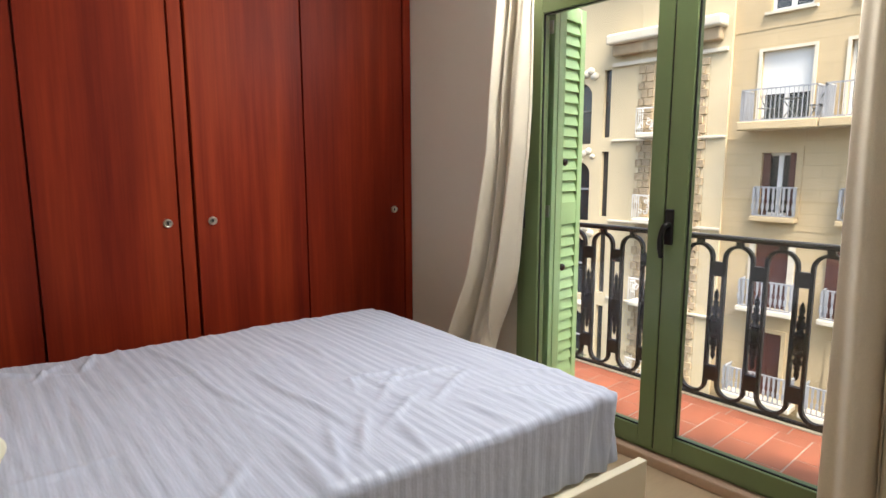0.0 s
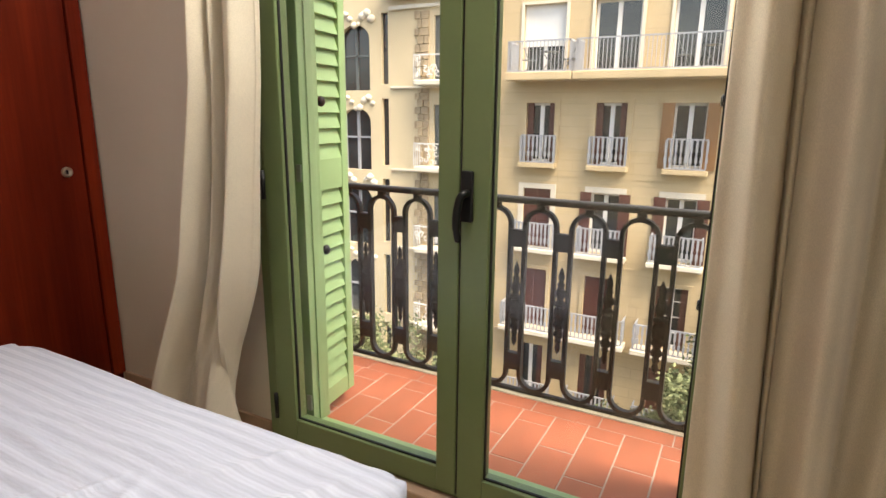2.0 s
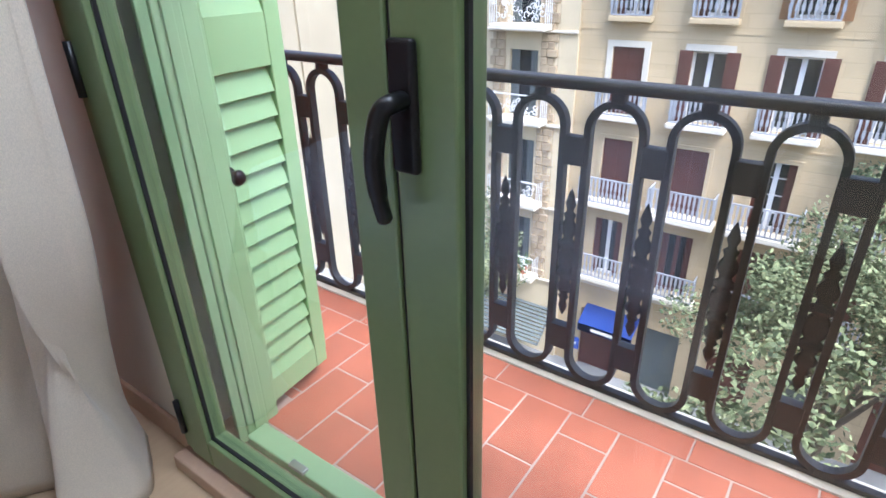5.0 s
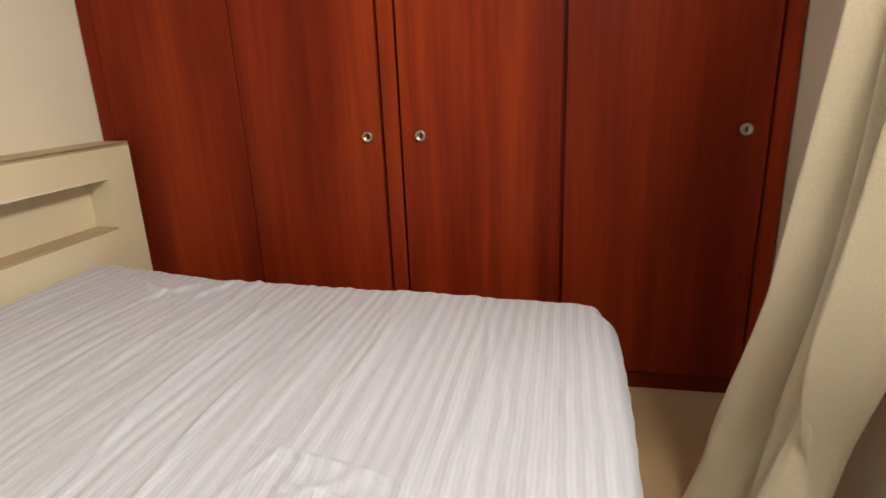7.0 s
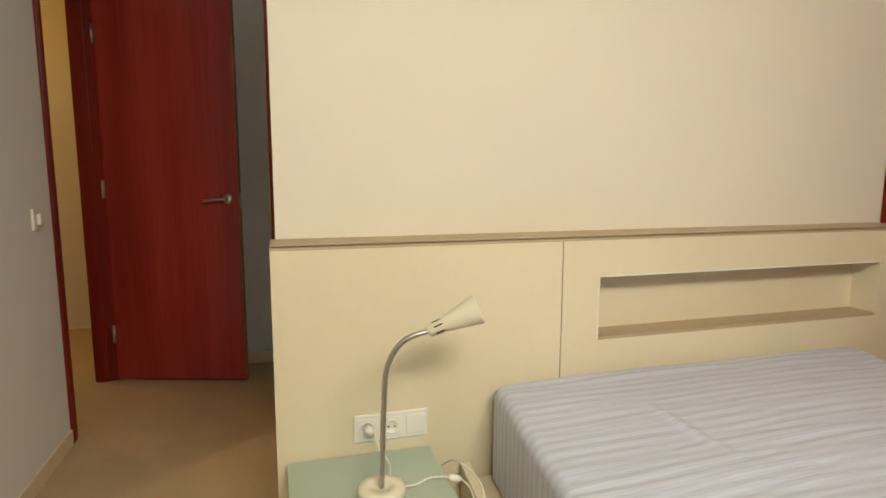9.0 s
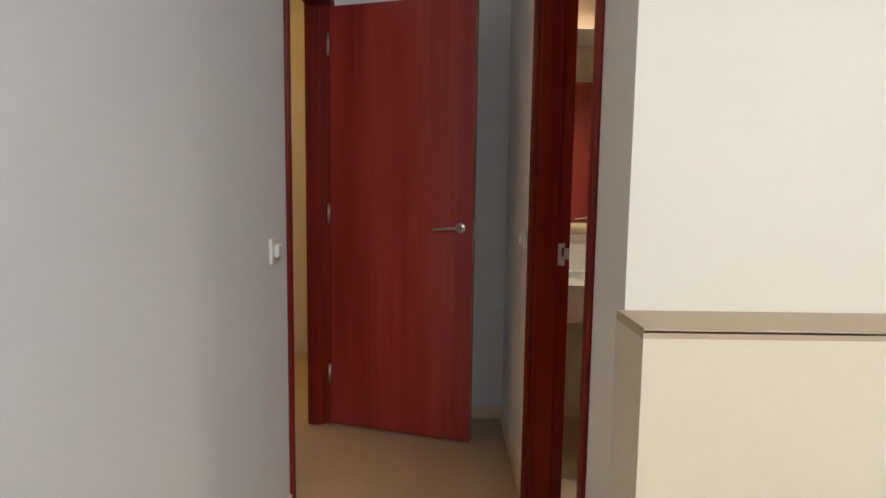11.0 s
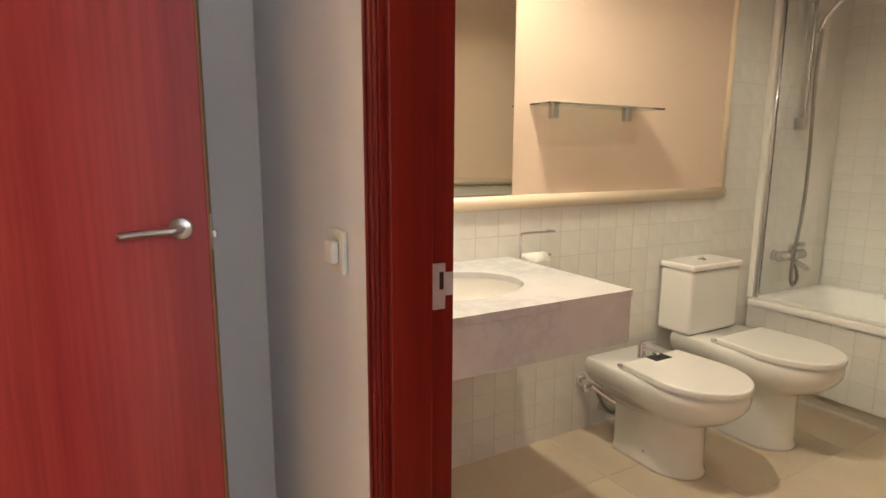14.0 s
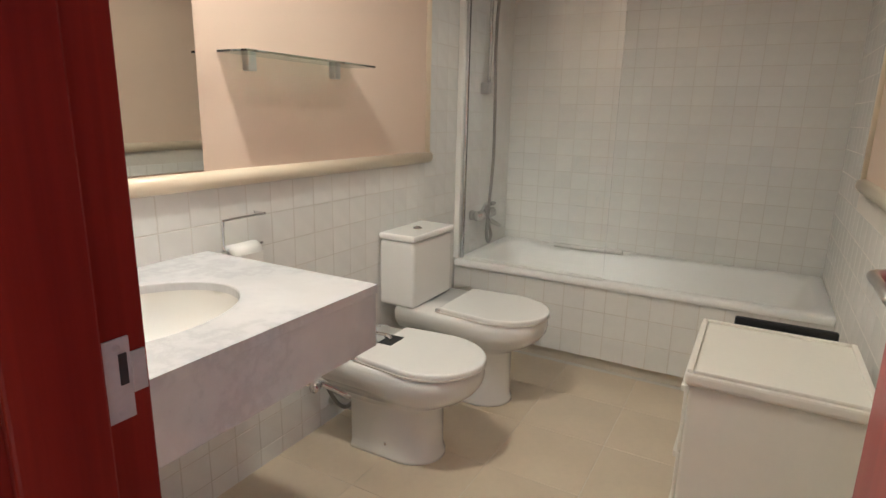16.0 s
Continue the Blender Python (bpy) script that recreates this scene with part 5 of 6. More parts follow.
def cream_building():
    t = thing("corner_house", "cream limestone house with rough quoins, arched windows and white scrolled balconies", "building", (FX, 14, GZ))
    rows = [2.55, -0.9, -4.35, -7.8, -11.2]
    ops = []
    for z in rows:
        ops.append((10.75, 11.95, z, z + 2.5))
        ops.append((14.15, 14.5, z - 0.1, z + 2.75))
        ops.append((15.1, 16.65, z - 0.35, z + 2.35))
        ops.append((17.3, 17.65, z - 0.1, z + 2.75))
        ops.append((18.4, 19.95, z - 0.35, z + 2.35))
    part("wall", facade_wall(9.2, 24, GZ, 9.5, FX - 0.12, ops, 0.6), CREAM_ST, t, "cream limestone wall")
    # dark sheet that gives the shade of the rooms inside
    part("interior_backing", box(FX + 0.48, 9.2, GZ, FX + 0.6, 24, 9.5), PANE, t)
    part("roof", box(FX - 0.7, 9.2, 9.5, FX + 6, 24, 10.0), PALE_ST, t)
    part("cornice", box(FX - 0.75, 9.35, 6.2, FX - 0.12, 14.1, 6.6, 0.08), PALE_ST, t, "projecting stone cornice")
    part("cornice", box(FX - 0.5, 9.5, 5.75, FX - 0.12, 13.95, 6.2, 0.06), STONE, t, "carved stone frieze")
    part("string_course", box(FX - 0.25, 9.3, 5.35, FX - 0.12, 14.05, 5.5, 0.02), PALE_ST, t)
    for z in rows:
        part("string_course", box(FX - 0.22, 9.2, z - 0.3, FX - 0.12, 14.0, z - 0.2, 0.02), PALE_ST, t)
        win = part("window", box(FX + 0.15, 10.75, z, FX + 0.2, 11.95, z + 2.5), PANE, t, "dark window")
        part("shutter", shutter_bm(0.35, 2.5), GREYSH, win, "grey-green louvred shutter", at=(FX + 0.0, 11.6, z))
        part("shutter", shutter_bm(0.35, 2.5), GREYSH, win, "grey-green louvred shutter", at=(FX + 0.0, 10.75, z))
        for y, w in ((14.325, 0.35), (17.475, 0.35)):
            part("narrow_window", box(FX + 0.06, y - w / 2, z - 0.1, FX + 0.1, y + w / 2, z + 2.75), PANE, t, "tall narrow window")
        for y in (15.875, 19.175):
            aw = part("arched_window", box(FX + 0.10, y - 0.77, z - 0.35, FX + 0.14, y + 0.77, z + 2.35), PANE, t, "arched window")
            fr = box(FX + 0.02, y - 0.06, z - 0.35, FX + 0.10, y + 0.06, z + 2.3)
            box(FX + 0.02, y - 0.77, z + 1.05, FX + 0.10, y + 0.77, z + 1.13, 0, fr)
            box(FX + 0.02, y - 0.77, z - 0.35, FX + 0.10, y - 0.67, z + 2.3, 0, fr)
            box(FX + 0.02, y + 0.67, z - 0.35, FX + 0.10, y + 0.77, z + 2.3, 0, fr)
            part("mullion", fr, GREYSH if z > 0 else BALU, aw)
            hd = bmesh.new()
            n = 14
            arc = [(y + 0.78 * math.cos(math.pi * k / n), z + 1.75 + 0.60 * math.sin(math.pi * k / n)) for k in range(n + 1)]
            for (ya, za), (yb, zb) in zip(arc, arc[1:]):
                f = [hd.verts.new(p) for p in ((FX - 0.125, ya, za), (FX - 0.125, yb, zb), (FX - 0.125, yb, z + 2.4), (FX - 0.125, ya, z + 2.4))]
                hd.faces.new(f)
                g = [hd.verts.new(p) for p in ((FX - 0.125, ya, za), (FX - 0.125, yb, zb), (FX + 0.09, yb, zb), (FX + 0.09, ya, za))]
                hd.faces.new(g)
            part("arch_head", hd, CREAM_ST, aw)
            crest = bmesh.new()
            rng = random.Random(int(z * 3 + y))
            for k in range(9):
                b = bmesh.new()
                bmesh.ops.create_icosphere(b, subdivisions=1, radius=rng.uniform(0.12, 0.24))
                turn(b, Matrix.Translation((FX - 0.14, y - 0.9 + 1.8 * k / 8, z + 2.55 + 0.25 * math.sin(k * 1.3))) @ Matrix.Diagonal((0.6, 1, 0.8, 1)))
                merge(crest, b)
            part("carved_crest", crest, PALE_ST, t, "carved floral crest", True)
        scroll_balcony(t, 11.35, z, 2.3)
    q = []
    rng = random.Random(4)
    for s, y0 in ((0, 9.95), (1, 12.15)):
        z = -11.5
        k = 0
        while z < 5.2:
            h = rng.uniform(0.26, 0.36)
            off = 0.0 if k % 2 else 0.14
            ya, yb = (y0 + off, y0 + 0.68) if s == 0 else (y0, y0 + 0.68 - off)
            mid = ya + (yb - ya) * rng.uniform(0.35, 0.65)
            d = rng.uniform(0.05, 0.10)
            q.append((FX - 0.12 - d, ya, z, FX - 0.11, mid - 0.012, z + h - 0.02))
            q.append((FX - 0.12 - rng.uniform(0.05, 0.10), mid + 0.012, z, FX - 0.11, yb, z + h - 0.02))
            z += h
            k += 1
    hold = part("quoin_bed", box(FX - 0.121, 9.93, -11.5, FX - 0.119, 9.95, 5.2), STONE, t, "rough stone quoins")
    pieces(hold, "stone", q, STONE, 0.02)


cream_building()


def shop_awning():
    t = thing("shop_awning", "dark slatted shop awning over the pavement", "awning", (FX - 0.1, 11.5, -12.8))
    for k in range(11):
        u = k / 10
        part("slat", turn(box(-0.07, -2.1, -0.012, 0.07, 2.1, 0.012), Matrix.Translation((FX - 0.2 - 1.25 * u, 11.5, -12.85 - 1.1 * u)) @ pose(0, 0, 0, 0, -18, 0)), GREYSH, t)
    for y in (9.45, 13.55):
        part("arm", tube([(FX - 0.12, y, -12.8), (FX - 1.5, y, -14.0)], 0.03, 8), BLACK, t)


shop_awning()


def agave(x, y, z):
    t = thing("potted_agave", "spiky green agave in a clay pot on a balcony", "plant", (x, y, z))
    part("pot", lathe([(0, 0), (0.13, 0), (0.19, 0.30), (0.21, 0.30), (0.21, 0.34), (0.17, 0.34), (0.15, 0.28), (0, 0.27)], (x, y, z), 18), TERRA, t, "clay pot")
    rng = random.Random(8)
    for k in range(22):
        a, lean, ln = k * 2.4, rng.uniform(0.25, 1.15), rng.uniform(0.5, 0.8)
        d = Vector((math.cos(a) * math.sin(lean), math.sin(a) * math.sin(lean), math.cos(lean)))
        base = Vector((x, y, z + 0.30))
        part("leaf", tube([base, base + d * ln * 0.35, base + d * ln * 0.7 + Vector((0, 0, -0.02)), base + d * ln + Vector((0, 0, -0.07))], [0.03, 0.034, 0.022, 0.003], 5), LEAF_BLADE, t)


agave(FX - 0.5, 10.8, -11.2)


def street_sign(x, y):
    t = thing("street_sign", "small blue sign board on a grey pole", "sign", (x, y, GZ))
    part("pole", tube([(x, y, GZ), (x, y, GZ + 2.2)], 0.035, 8), BALU, t)
    part("board", box(x - 0.06, y - 0.4, GZ + 1.55, x - 0.04, y + 0.4, GZ + 2.15, 0.01), BLUE, t, "blue board")
    part("lettering", box(x - 0.066, y - 0.28, GZ + 1.8, x - 0.061, y + 0.28, GZ + 1.9), W_FRAME, t, "plain white band of lettering")


street_sign(21.0, 8.1)
for nm, y0, y1 in (("far_house", 24.3, 60), ("far_house", -60, -16.3)):
    h = thing(nm, "cream apartment house further along the street", "building", (FX, (y0 + y1) / 2, GZ), "far houses")
    part("wall", box(FX, y0, GZ, FX + 6, y1, 9.8), CREAM_ST, h)


def tree(x, y, height, spread, seed):
    t = thing("street_tree", "leafy plane tree with pale mottled bark", "tree", (x, y, GZ), "street trees")
    rng = random.Random(seed)
    trunk = tube(bezier([(x, y, GZ), (x + 0.1, y, GZ + height * 0.25), (x - 0.05, y + 0.15, GZ + height * 0.5)], 8), [0.24 - 0.006 * i for i in range(17)], 10)
    tops = []
    for k in range(9):
        a = k * 0.7 + rng.random()
        r = spread * rng.uniform(0.5, 0.95)
        e = (x + r * math.cos(a), y + r * math.sin(a), GZ + height * rng.uniform(0.62, 0.98))
        tops.append(e)
        tube(bezier([(x, y + 0.1, GZ + height * rng.uniform(0.3, 0.5)), (x + r * 0.4 * math.cos(a), y + r * 0.4 * math.sin(a), GZ + height * 0.6), e], 5), [0.11 - 0.009 * i for i in range(11)], 6, trunk)
    part("trunk", trunk, BARK, t, "", True)
    cl = []
    for e in tops + [(x, y, GZ + height * 0.95)]:
        for _ in range(6):
            cl.append(Vector(e) + Vector((rng.gauss(0, 0.8), rng.gauss(0, 0.8), rng.gauss(0, 0.7))))
    vs, fs = [], []
    for c in cl:
        rr = rng.uniform(0.5, 0.95)
        for _ in range(300):
            d = Vector((rng.gauss(0, 1), rng.gauss(0, 1), rng.gauss(0, 0.8))).normalized() * rr * rng.random() ** 0.4
            p = c + d
            u = Vector((rng.gauss(0, 1), rng.gauss(0, 1), rng.gauss(0, 0.6))).normalized()
            v = u.cross(Vector((rng.gauss(0, 1), rng.gauss(0, 1), rng.gauss(0, 1)))).normalized()
            s = rng.uniform(0.05, 0.10)
            i = len(vs)
            vs += [p - u * s, p + v * s * 0.55, p + u * s, p - v * s * 0.55]
            fs.append((i, i + 1, i + 2, i + 3))
    me = bpy.data.meshes.new("crown")
    me.from_pydata([tuple(p) for p in vs], [], fs)
    me.materials.append(LEAF)
    part("crown", me, LEAF, t, "dense grey-green leaves")


for k, (tx, ty, th, ts) in enumerate([(17.2, -0.9, 10.5, 2.3), (17.6, -5.0, 10.4, 2.6), (17.2, 12.5, 8.0, 2.0), (8.2, 1.5, 9.6, 2.8), (17.4, -9.5, 11, 3.0), (8.4, -6, 9, 2.6)]):
    tree(tx, ty, th, ts, 11 + k)
# ---- bathroom ----
structure("floor_bathroom", box(-2.42, BS, -0.2, -0.44, 3.6, -0.0015), GROUT, "beige tiled bathroom floor", "floor")
structure("door_saddle", box(BD0, NORTH, -0.005, BD1, BS, 0.004), BFLOOR, "stone saddle under the bathroom door", "threshold")
structure("ceiling_bathroom", box(-2.42, BS, 2.35, -0.44, 3.6, 2.5), CEIL, "white bathroom ceiling", "ceiling")
wall_w = structure("wall_bath_west", box(BW - 0.13, BS, -0.1, BW + 0.0043, BN, 2.35), GROUT, "bathroom wall, white tiles below and peach paint above", "wall")
wall_n = structure("wall_bath_north", box(BW - 0.13, BN - 0.0043, -0.1, BE + 0.13, BN + 0.12, 2.35), GROUT, "white tiled wall behind the bathtub", "wall")
wall_e = structure("wall_bath_east", box(BE - 0.0043, BS, -0.1, BE + 0.01, BN, 2.35), GROUT, "bathroom wall beside the door", "wall")
structure("paint_bath_south", box(BW, BS, 0, BD0 - 0.03, BS + 0.004, 2.35), PEACH, "peach painted wall", "wall")
structure("paint_bath_west", box(BW, BS + 0.004, 1.03, BW + 0.006, 2.46, 2.35), PEACH, "peach painted upper wall", "wall")
structure("paint_bath_east", box(BE - 0.006, BS + 0.004, 1.0, BE, 2.72, 2.35), PEACH, "peach painted upper wall", "wall")


def half_round(axis, a, b, fixed, z, r, bm=None):
    pts = [(fixed, a, z), (fixed, b, z)] if axis == "y" else [(fixed, z, a), (fixed, z, b)]
    return tube(pts, r, 14, bm)


d = thing("trim_dado", "cream moulded dado rail round the painted panel", "moulding", (BW, 1.5, 1.0), kind="structure")
part("rail", half_round("y", BS + 0.01, 2.49, BW + 0.006, 1.008, 0.026), DADO, d, "", True)
part("post", tube([(BW + 0.006, 2.475, 1.0), (BW + 0.006, 2.475, 2.34)], 0.016, 12), DADO, d, "", True)
part("rail", half_round("y", BS + 0.02, 2.74, BE - 0.006, 0.985, 0.026), DADO, d, "", True)
part("post", tube([(BE - 0.006, 2.725, 0.98), (BE - 0.006, 2.725, 2.34)], 0.016, 12), DADO, d, "", True)


def mirror():
    t = thing("mirror", "frameless wall mirror above the washbasin", "mirror", (BW, 0.85, 1.04))
    part("glass", box(BW + 0.007, BS + 0.02, 1.038, BW + 0.012, 1.235, 2.0), MIRROR, t)
    part("edge", box(BW + 0.0065, BS + 0.019, 1.037, BW + 0.0105, 1.2365, 2.001), STEEL, t)


mirror()


def vanity():
    t = thing("vanity_top", "white veined marble washbasin counter fixed to the wall", "washbasin", (-2.0, 0.85, 0.65))
    x0, x1, y0, y1, z = BW + 0.006, -1.68, BS + 0.006, 1.232, 0.803
    cx, cy, ra, rb = -1.985, 0.80, 0.175, 0.235
    # top plate with an oval hole
    bm = bmesh.new()
    N = 64
    inner, outer = [], []
    for k in range(N):
        a = 2 * math.pi * k / N
        dx, dy = math.cos(a), math.sin(a)
        inner.append((cx + ra * dx, cy + rb * dy))
        s = min((x1 - cx) / dx if dx > 1e-6 else (x0 - cx) / dx if dx < -1e-6 else 9, (y1 - cy) / dy if dy > 1e-6 else (y0 - cy) / dy if dy < -1e-6 else 9)
        outer.append((cx + s * dx, cy + s * dy))
    for c in ((x0, y0), (x0, y1), (x1, y0), (x1, y1)):
        i = min(range(N), key=lambda q: (outer[q][0] - c[0]) ** 2 + (outer[q][1] - c[1]) ** 2)
        outer[i] = c
    lay = []
    for ring, zz in ((inner, z - 0.022), (inner, z - 0.003), ([(cx + (p[0] - cx) * 1.012, cy + (p[1] - cy) * 1.012) for p in inner], z), (outer, z), (outer, z - 0.022)):
        lay.append([bm.verts.new((p[0], p[1], zz)) for p in ring])
    lay.append(lay[0])
    for a, b in zip(lay, lay[1:]):
        for k in range(N):
            bm.faces.new((a[k], a[(k + 1) % N], b[(k + 1) % N], b[k]))
    bmesh.ops.recalc_face_normals(bm, faces=bm.faces[:])
    part("top", bm, MARBLE, t)
    part("apron", box(x1 - 0.022, y0, 0.645, x1 - 0.002, y1 - 0.004, z - 0.022, 0.002), MARBLE, t)
    part("side_apron", box(x0, y1 - 0.024, 0.645, x1 - 0.0225, y1 - 0.004, z - 0.022, 0.002), MARBLE, t)
    bowl = bmesh.new()
    rings = []
    for k in range(9):
        u = k / 8
        s, zz = math.cos(u * math.pi / 2) ** 0.5 * 0.98 + 0.06 * u, z - 0.022 - 0.13 * math.sin(u * math.pi / 2)
        rings.append([bowl.verts.new((cx + ra * 1.03 * s * math.cos(a), cy + rb * 1.03 * s * math.sin(a), zz)) for a in (2 * math.pi * q / 48 for q in range(48))])
    for a, b in zip(rings, rings[1:]):
        for k in range(48):
            bowl.faces.new((a[k], a[(k + 1) % 48], b[(k + 1) % 48], b[k]))
    bowl.faces.new(rings[-1])
    bmesh.ops.recalc_face_normals(bowl, faces=bowl.faces[:])
    part("basin", bowl, PORC, t, "white undermounted oval basin", True)
    part("drain", lathe([(0, 0.004), (0.018, 0.004), (0.022, 0.001), (0.023, -0.002)], (cx, cy, z - 0.15), 20), CHROME, t, "", True)
    part("trap", tube(bezier([(-2.03, 0.80, 0.60), (-2.03, 0.80, 0.52), (-2.05, 0.80, 0.48), (-2.12, 0.80, 0.48), (BW + 0.01, 0.80, 0.52)], 6), 0.018, 12), CHROME, t, "chrome waste trap", True)


vanity()


def tap(name, x, y, z, yaw, label, s=1.0):
    t = thing(name, label, "tap", (x, y, z))
    m = Matrix.Translation((x, y, z)) @ pose(0, 0, 0, 0, 0, yaw) @ Matrix.Diagonal((s, s, s, 1))
    part("body", turn(lathe([(0, 0), (0.026, 0), (0.026, 0.006), (0.021, 0.012), (0.021, 0.075), (0.019, 0.085), (0, 0.088)], seg=24), m), CHROME, t, "", True)
    part("spout", turn(tube(bezier([(0, 0, 0.05), (0.05, 0, 0.062), (0.10, 0, 0.062), (0.122, 0, 0.05)], 6), [0.014] * 12 + [0.012] * 6 + [0.011]), m), CHROME, t, "", True)
    part("lever", turn(tube(bezier([(0, 0, 0.088), (0.02, 0, 0.102), (0.06, 0, 0.118), (0.095, 0, 0.122)], 5), [0.015] * 5 + [0.009] * 5 + [0.006] * 5 + [0.004]), m), CHROME, t, "", True)
    return t


tap("basin_tap", -2.21, 0.80, 0.803, 0, "chrome single-lever basin tap")


def glass_shelf():
    t = thing("glass_shelf", "green-edged glass shelf on two chrome brackets", "shelf", (BW + 0.06, 1.65, 1.36))
    part("plate", box(BW + 0.007, 1.310, 1.362, BW + 0.125, 1.905, 1.368, 0.001), GLASS_SHELF, t, "clear glass plate")
    for y in (1.415, 1.805):
        part("bracket", box(BW + 0.006, y - 0.016, 1.318, BW + 0.034, y + 0.016, 1.380, 0.004), STEEL, t, "satin chrome clamp")


glass_shelf()


def paper_holder():
    t = thing("paper_holder", "chrome wire paper holder with a white roll", "paper holder", (BW, 1.330, 0.828))
    x = BW + 0.045
    part("wire", tube(bezier([(BW + 0.006, 1.415, 0.893), (x, 1.415, 0.893), (x + 0.005, 1.400, 0.893), (x + 0.005, 1.270, 0.893), (x + 0.005, 1.255, 0.883), (x + 0.005, 1.255, 0.818), (x + 0.005, 1.265, 0.803), (x + 0.005, 1.400, 0.803)], 6), 0.004), CHROME, t, "", True)
    part("roll", lathe([(0.012, 0), (0.034, 0), (0.034, 0.10), (0.012, 0.10)], (x + 0.005, 1.270, 0.783), 28, axis="y"), PLASTIC, t, "white paper roll", True)
    part("sheet", box(x + 0.0385, 1.272, 0.753, x + 0.04, 1.368, 0.788), PLASTIC, t)


paper_holder()


def pan_outline(x0, L, W, n=40, back=0.0):
    """Plan of a pan: square at the wall, round in front, along +x from x0."""
    r = W / 2
    pts = [(x0, -r + back), (x0 + L - r * 1.15, -r)]
    for k in range(1, n):
        a = -math.pi / 2 + math.pi * k / n
        pts.append((x0 + L - r * 1.15 + r * 1.15 * math.cos(a), r * math.sin(a)))
    return pts + [(x0 + L - r * 1.15, r), (x0, r - back)]


def loft(sections, close_top=True):
    """Joins plan outlines of equal length at rising heights."""
    bm = bmesh.new()
    rings = [[bm.verts.new((x, y, z)) for x, y in o] for o, z in sections]
    n = len(rings[0])
    for a, b in zip(rings, rings[1:]):
        for k in range(n):
            bm.faces.new((a[k], a[(k + 1) % n], b[(k + 1) % n], b[k]))
    bm.faces.new(rings[0][::-1])
    if close_top:
        bm.faces.new(rings[-1])
    bmesh.ops.recalc_face_normals(bm, faces=bm.faces[:])
    return bm


def wc(name, y, x_back, top, lid_label, label, bidet=False):
    t = thing(name, label, "bidet" if bidet else "toilet", (x_back + 0.25, y, 0))
    m = Matrix.Translation((0, y, 0))
    xb, L = x_back, 0.565 if bidet else 0.615
    secs = [(pan_outline(xb + 0.10, L - 0.240, 0.226), 0.0), (pan_outline(xb + 0.10, L - 0.240, 0.226), 0.012), (pan_outline(xb + 0.102, L - 0.252, 0.214), 0.035),
            (pan_outline(xb + 0.10, L - 0.250, 0.210), top - 0.175), (pan_outline(xb + 0.085, L - 0.205, 0.236), top - 0.15), (pan_outline(xb + 0.05, L - 0.11, 0.295), top - 0.12), (pan_outline(xb + 0.015, L - 0.04, 0.345), top - 0.09),
            (pan_outline(xb + 0.003, L - 0.008, 0.366), top - 0.06), (pan_outline(xb, L, 0.372), top - 0.035), (pan_outline(xb, L - 0.002, 0.368), top - 0.014), (pan_outline(xb + 0.004, L - 0.014, 0.352), top)]
    b = part("bowl", turn(loft(secs), m), PORC, t, "glossy white porcelain bowl", True)
    x_lid = xb + (0.165 if bidet else 0.20)
    lid = prism(pan_outline(x_lid, L - (x_lid - xb) + 0.004, 0.362, back=0.02), top + 0.002, top + 0.024, 0.007)
    part("lid", turn(lid, m), PORC, t, lid_label)
    # darker ring paints the shaded gap between bowl and lid
    ring = prism(pan_outline(x_lid - 0.01, L - (x_lid - xb) + 0.016, 0.368, back=0.02), top + 0.0, top + 0.006)
    part("seat_gap", turn(ring, m), GROUT, t)
    for s in (-1, 1):
        part("hinge", tube([(x_lid + 0.012, y + s * 0.155, top + 0.012), (x_lid - 0.012, y + s * 0.165, top + 0.010)], 0.007), CHROME, t, "", True)
        part("floor_bolt", turn(lathe([(0, 0.005), (0.006, 0.004), (0.008, 0)], (0, 0, 0), 12), pose(xb + 0.25, y + s * 0.103, 0.055, 90 if s < 0 else -90, 0, 0)), CHROME, t, "", True)
    return t


BID, TOI, CIS = 1.757, 2.27, 2.25
bd = wc("bidet", BID, -2.20, 0.372, "white bidet lid, closed", "white porcelain bidet with a closed lid and chrome tap", True)
# flat dark plate on the lid, coloured as the shade of a hole
part("tap_recess", box(-2.034, BID - 0.03, 0.394, -1.978, BID + 0.06, 0.3975, 0.0015), DARK, bd, "tap hole as a dark plate on the lid")
part("supply_valve", tube(bezier([(BW + 0.006, 1.635, 0.225), (BW + 0.05, 1.635, 0.225), (BW + 0.075, 1.65, 0.215), (BW + 0.13, 1.70, 0.17), (BW + 0.17, 1.72, 0.16)], 5), 0.013, 12), CHROME, bd, "chrome supply valve", True)
part("escutcheon", lathe([(0, 0.012), (0.018, 0.012), (0.027, 0.004), (0.028, 0)], (BW + 0.006, 1.635, 0.225), 20, axis="x"), CHROME, bd, "", True)
part("supply_hose", tube(bezier([(BW + 0.07, 1.66, 0.205), (BW + 0.09, 1.69, 0.13), (BW + 0.11, 1.73, 0.10), (BW + 0.16, 1.75, 0.17)], 6), 0.008, 10), DARK_STEEL, bd, "braided steel supply hose", True)
part("waste_pipe", tube(bezier([(BW + 0.008, 1.757, 0.09), (BW + 0.08, 1.757, 0.09), (BW + 0.13, 1.757, 0.10), (BW + 0.18, 1.757, 0.16)], 5), 0.02, 12), STEEL, bd, "grey waste pipe", True)
part("supply_valve_knob", tube([(BW + 0.062, 1.628, 0.222), (BW + 0.066, 1.59, 0.222)], [0.015, 0.019], 14), CHROME, bd, "chrome valve knob", True)
tap("bidet_tap", -2.082, BID + 0.005, 0.372, 0, "small chrome bidet tap", 0.68)
wcx = wc("toilet", TOI, -2.20, 0.40, "white toilet lid, closed", "white porcelain toilet with a closed lid and square cistern")
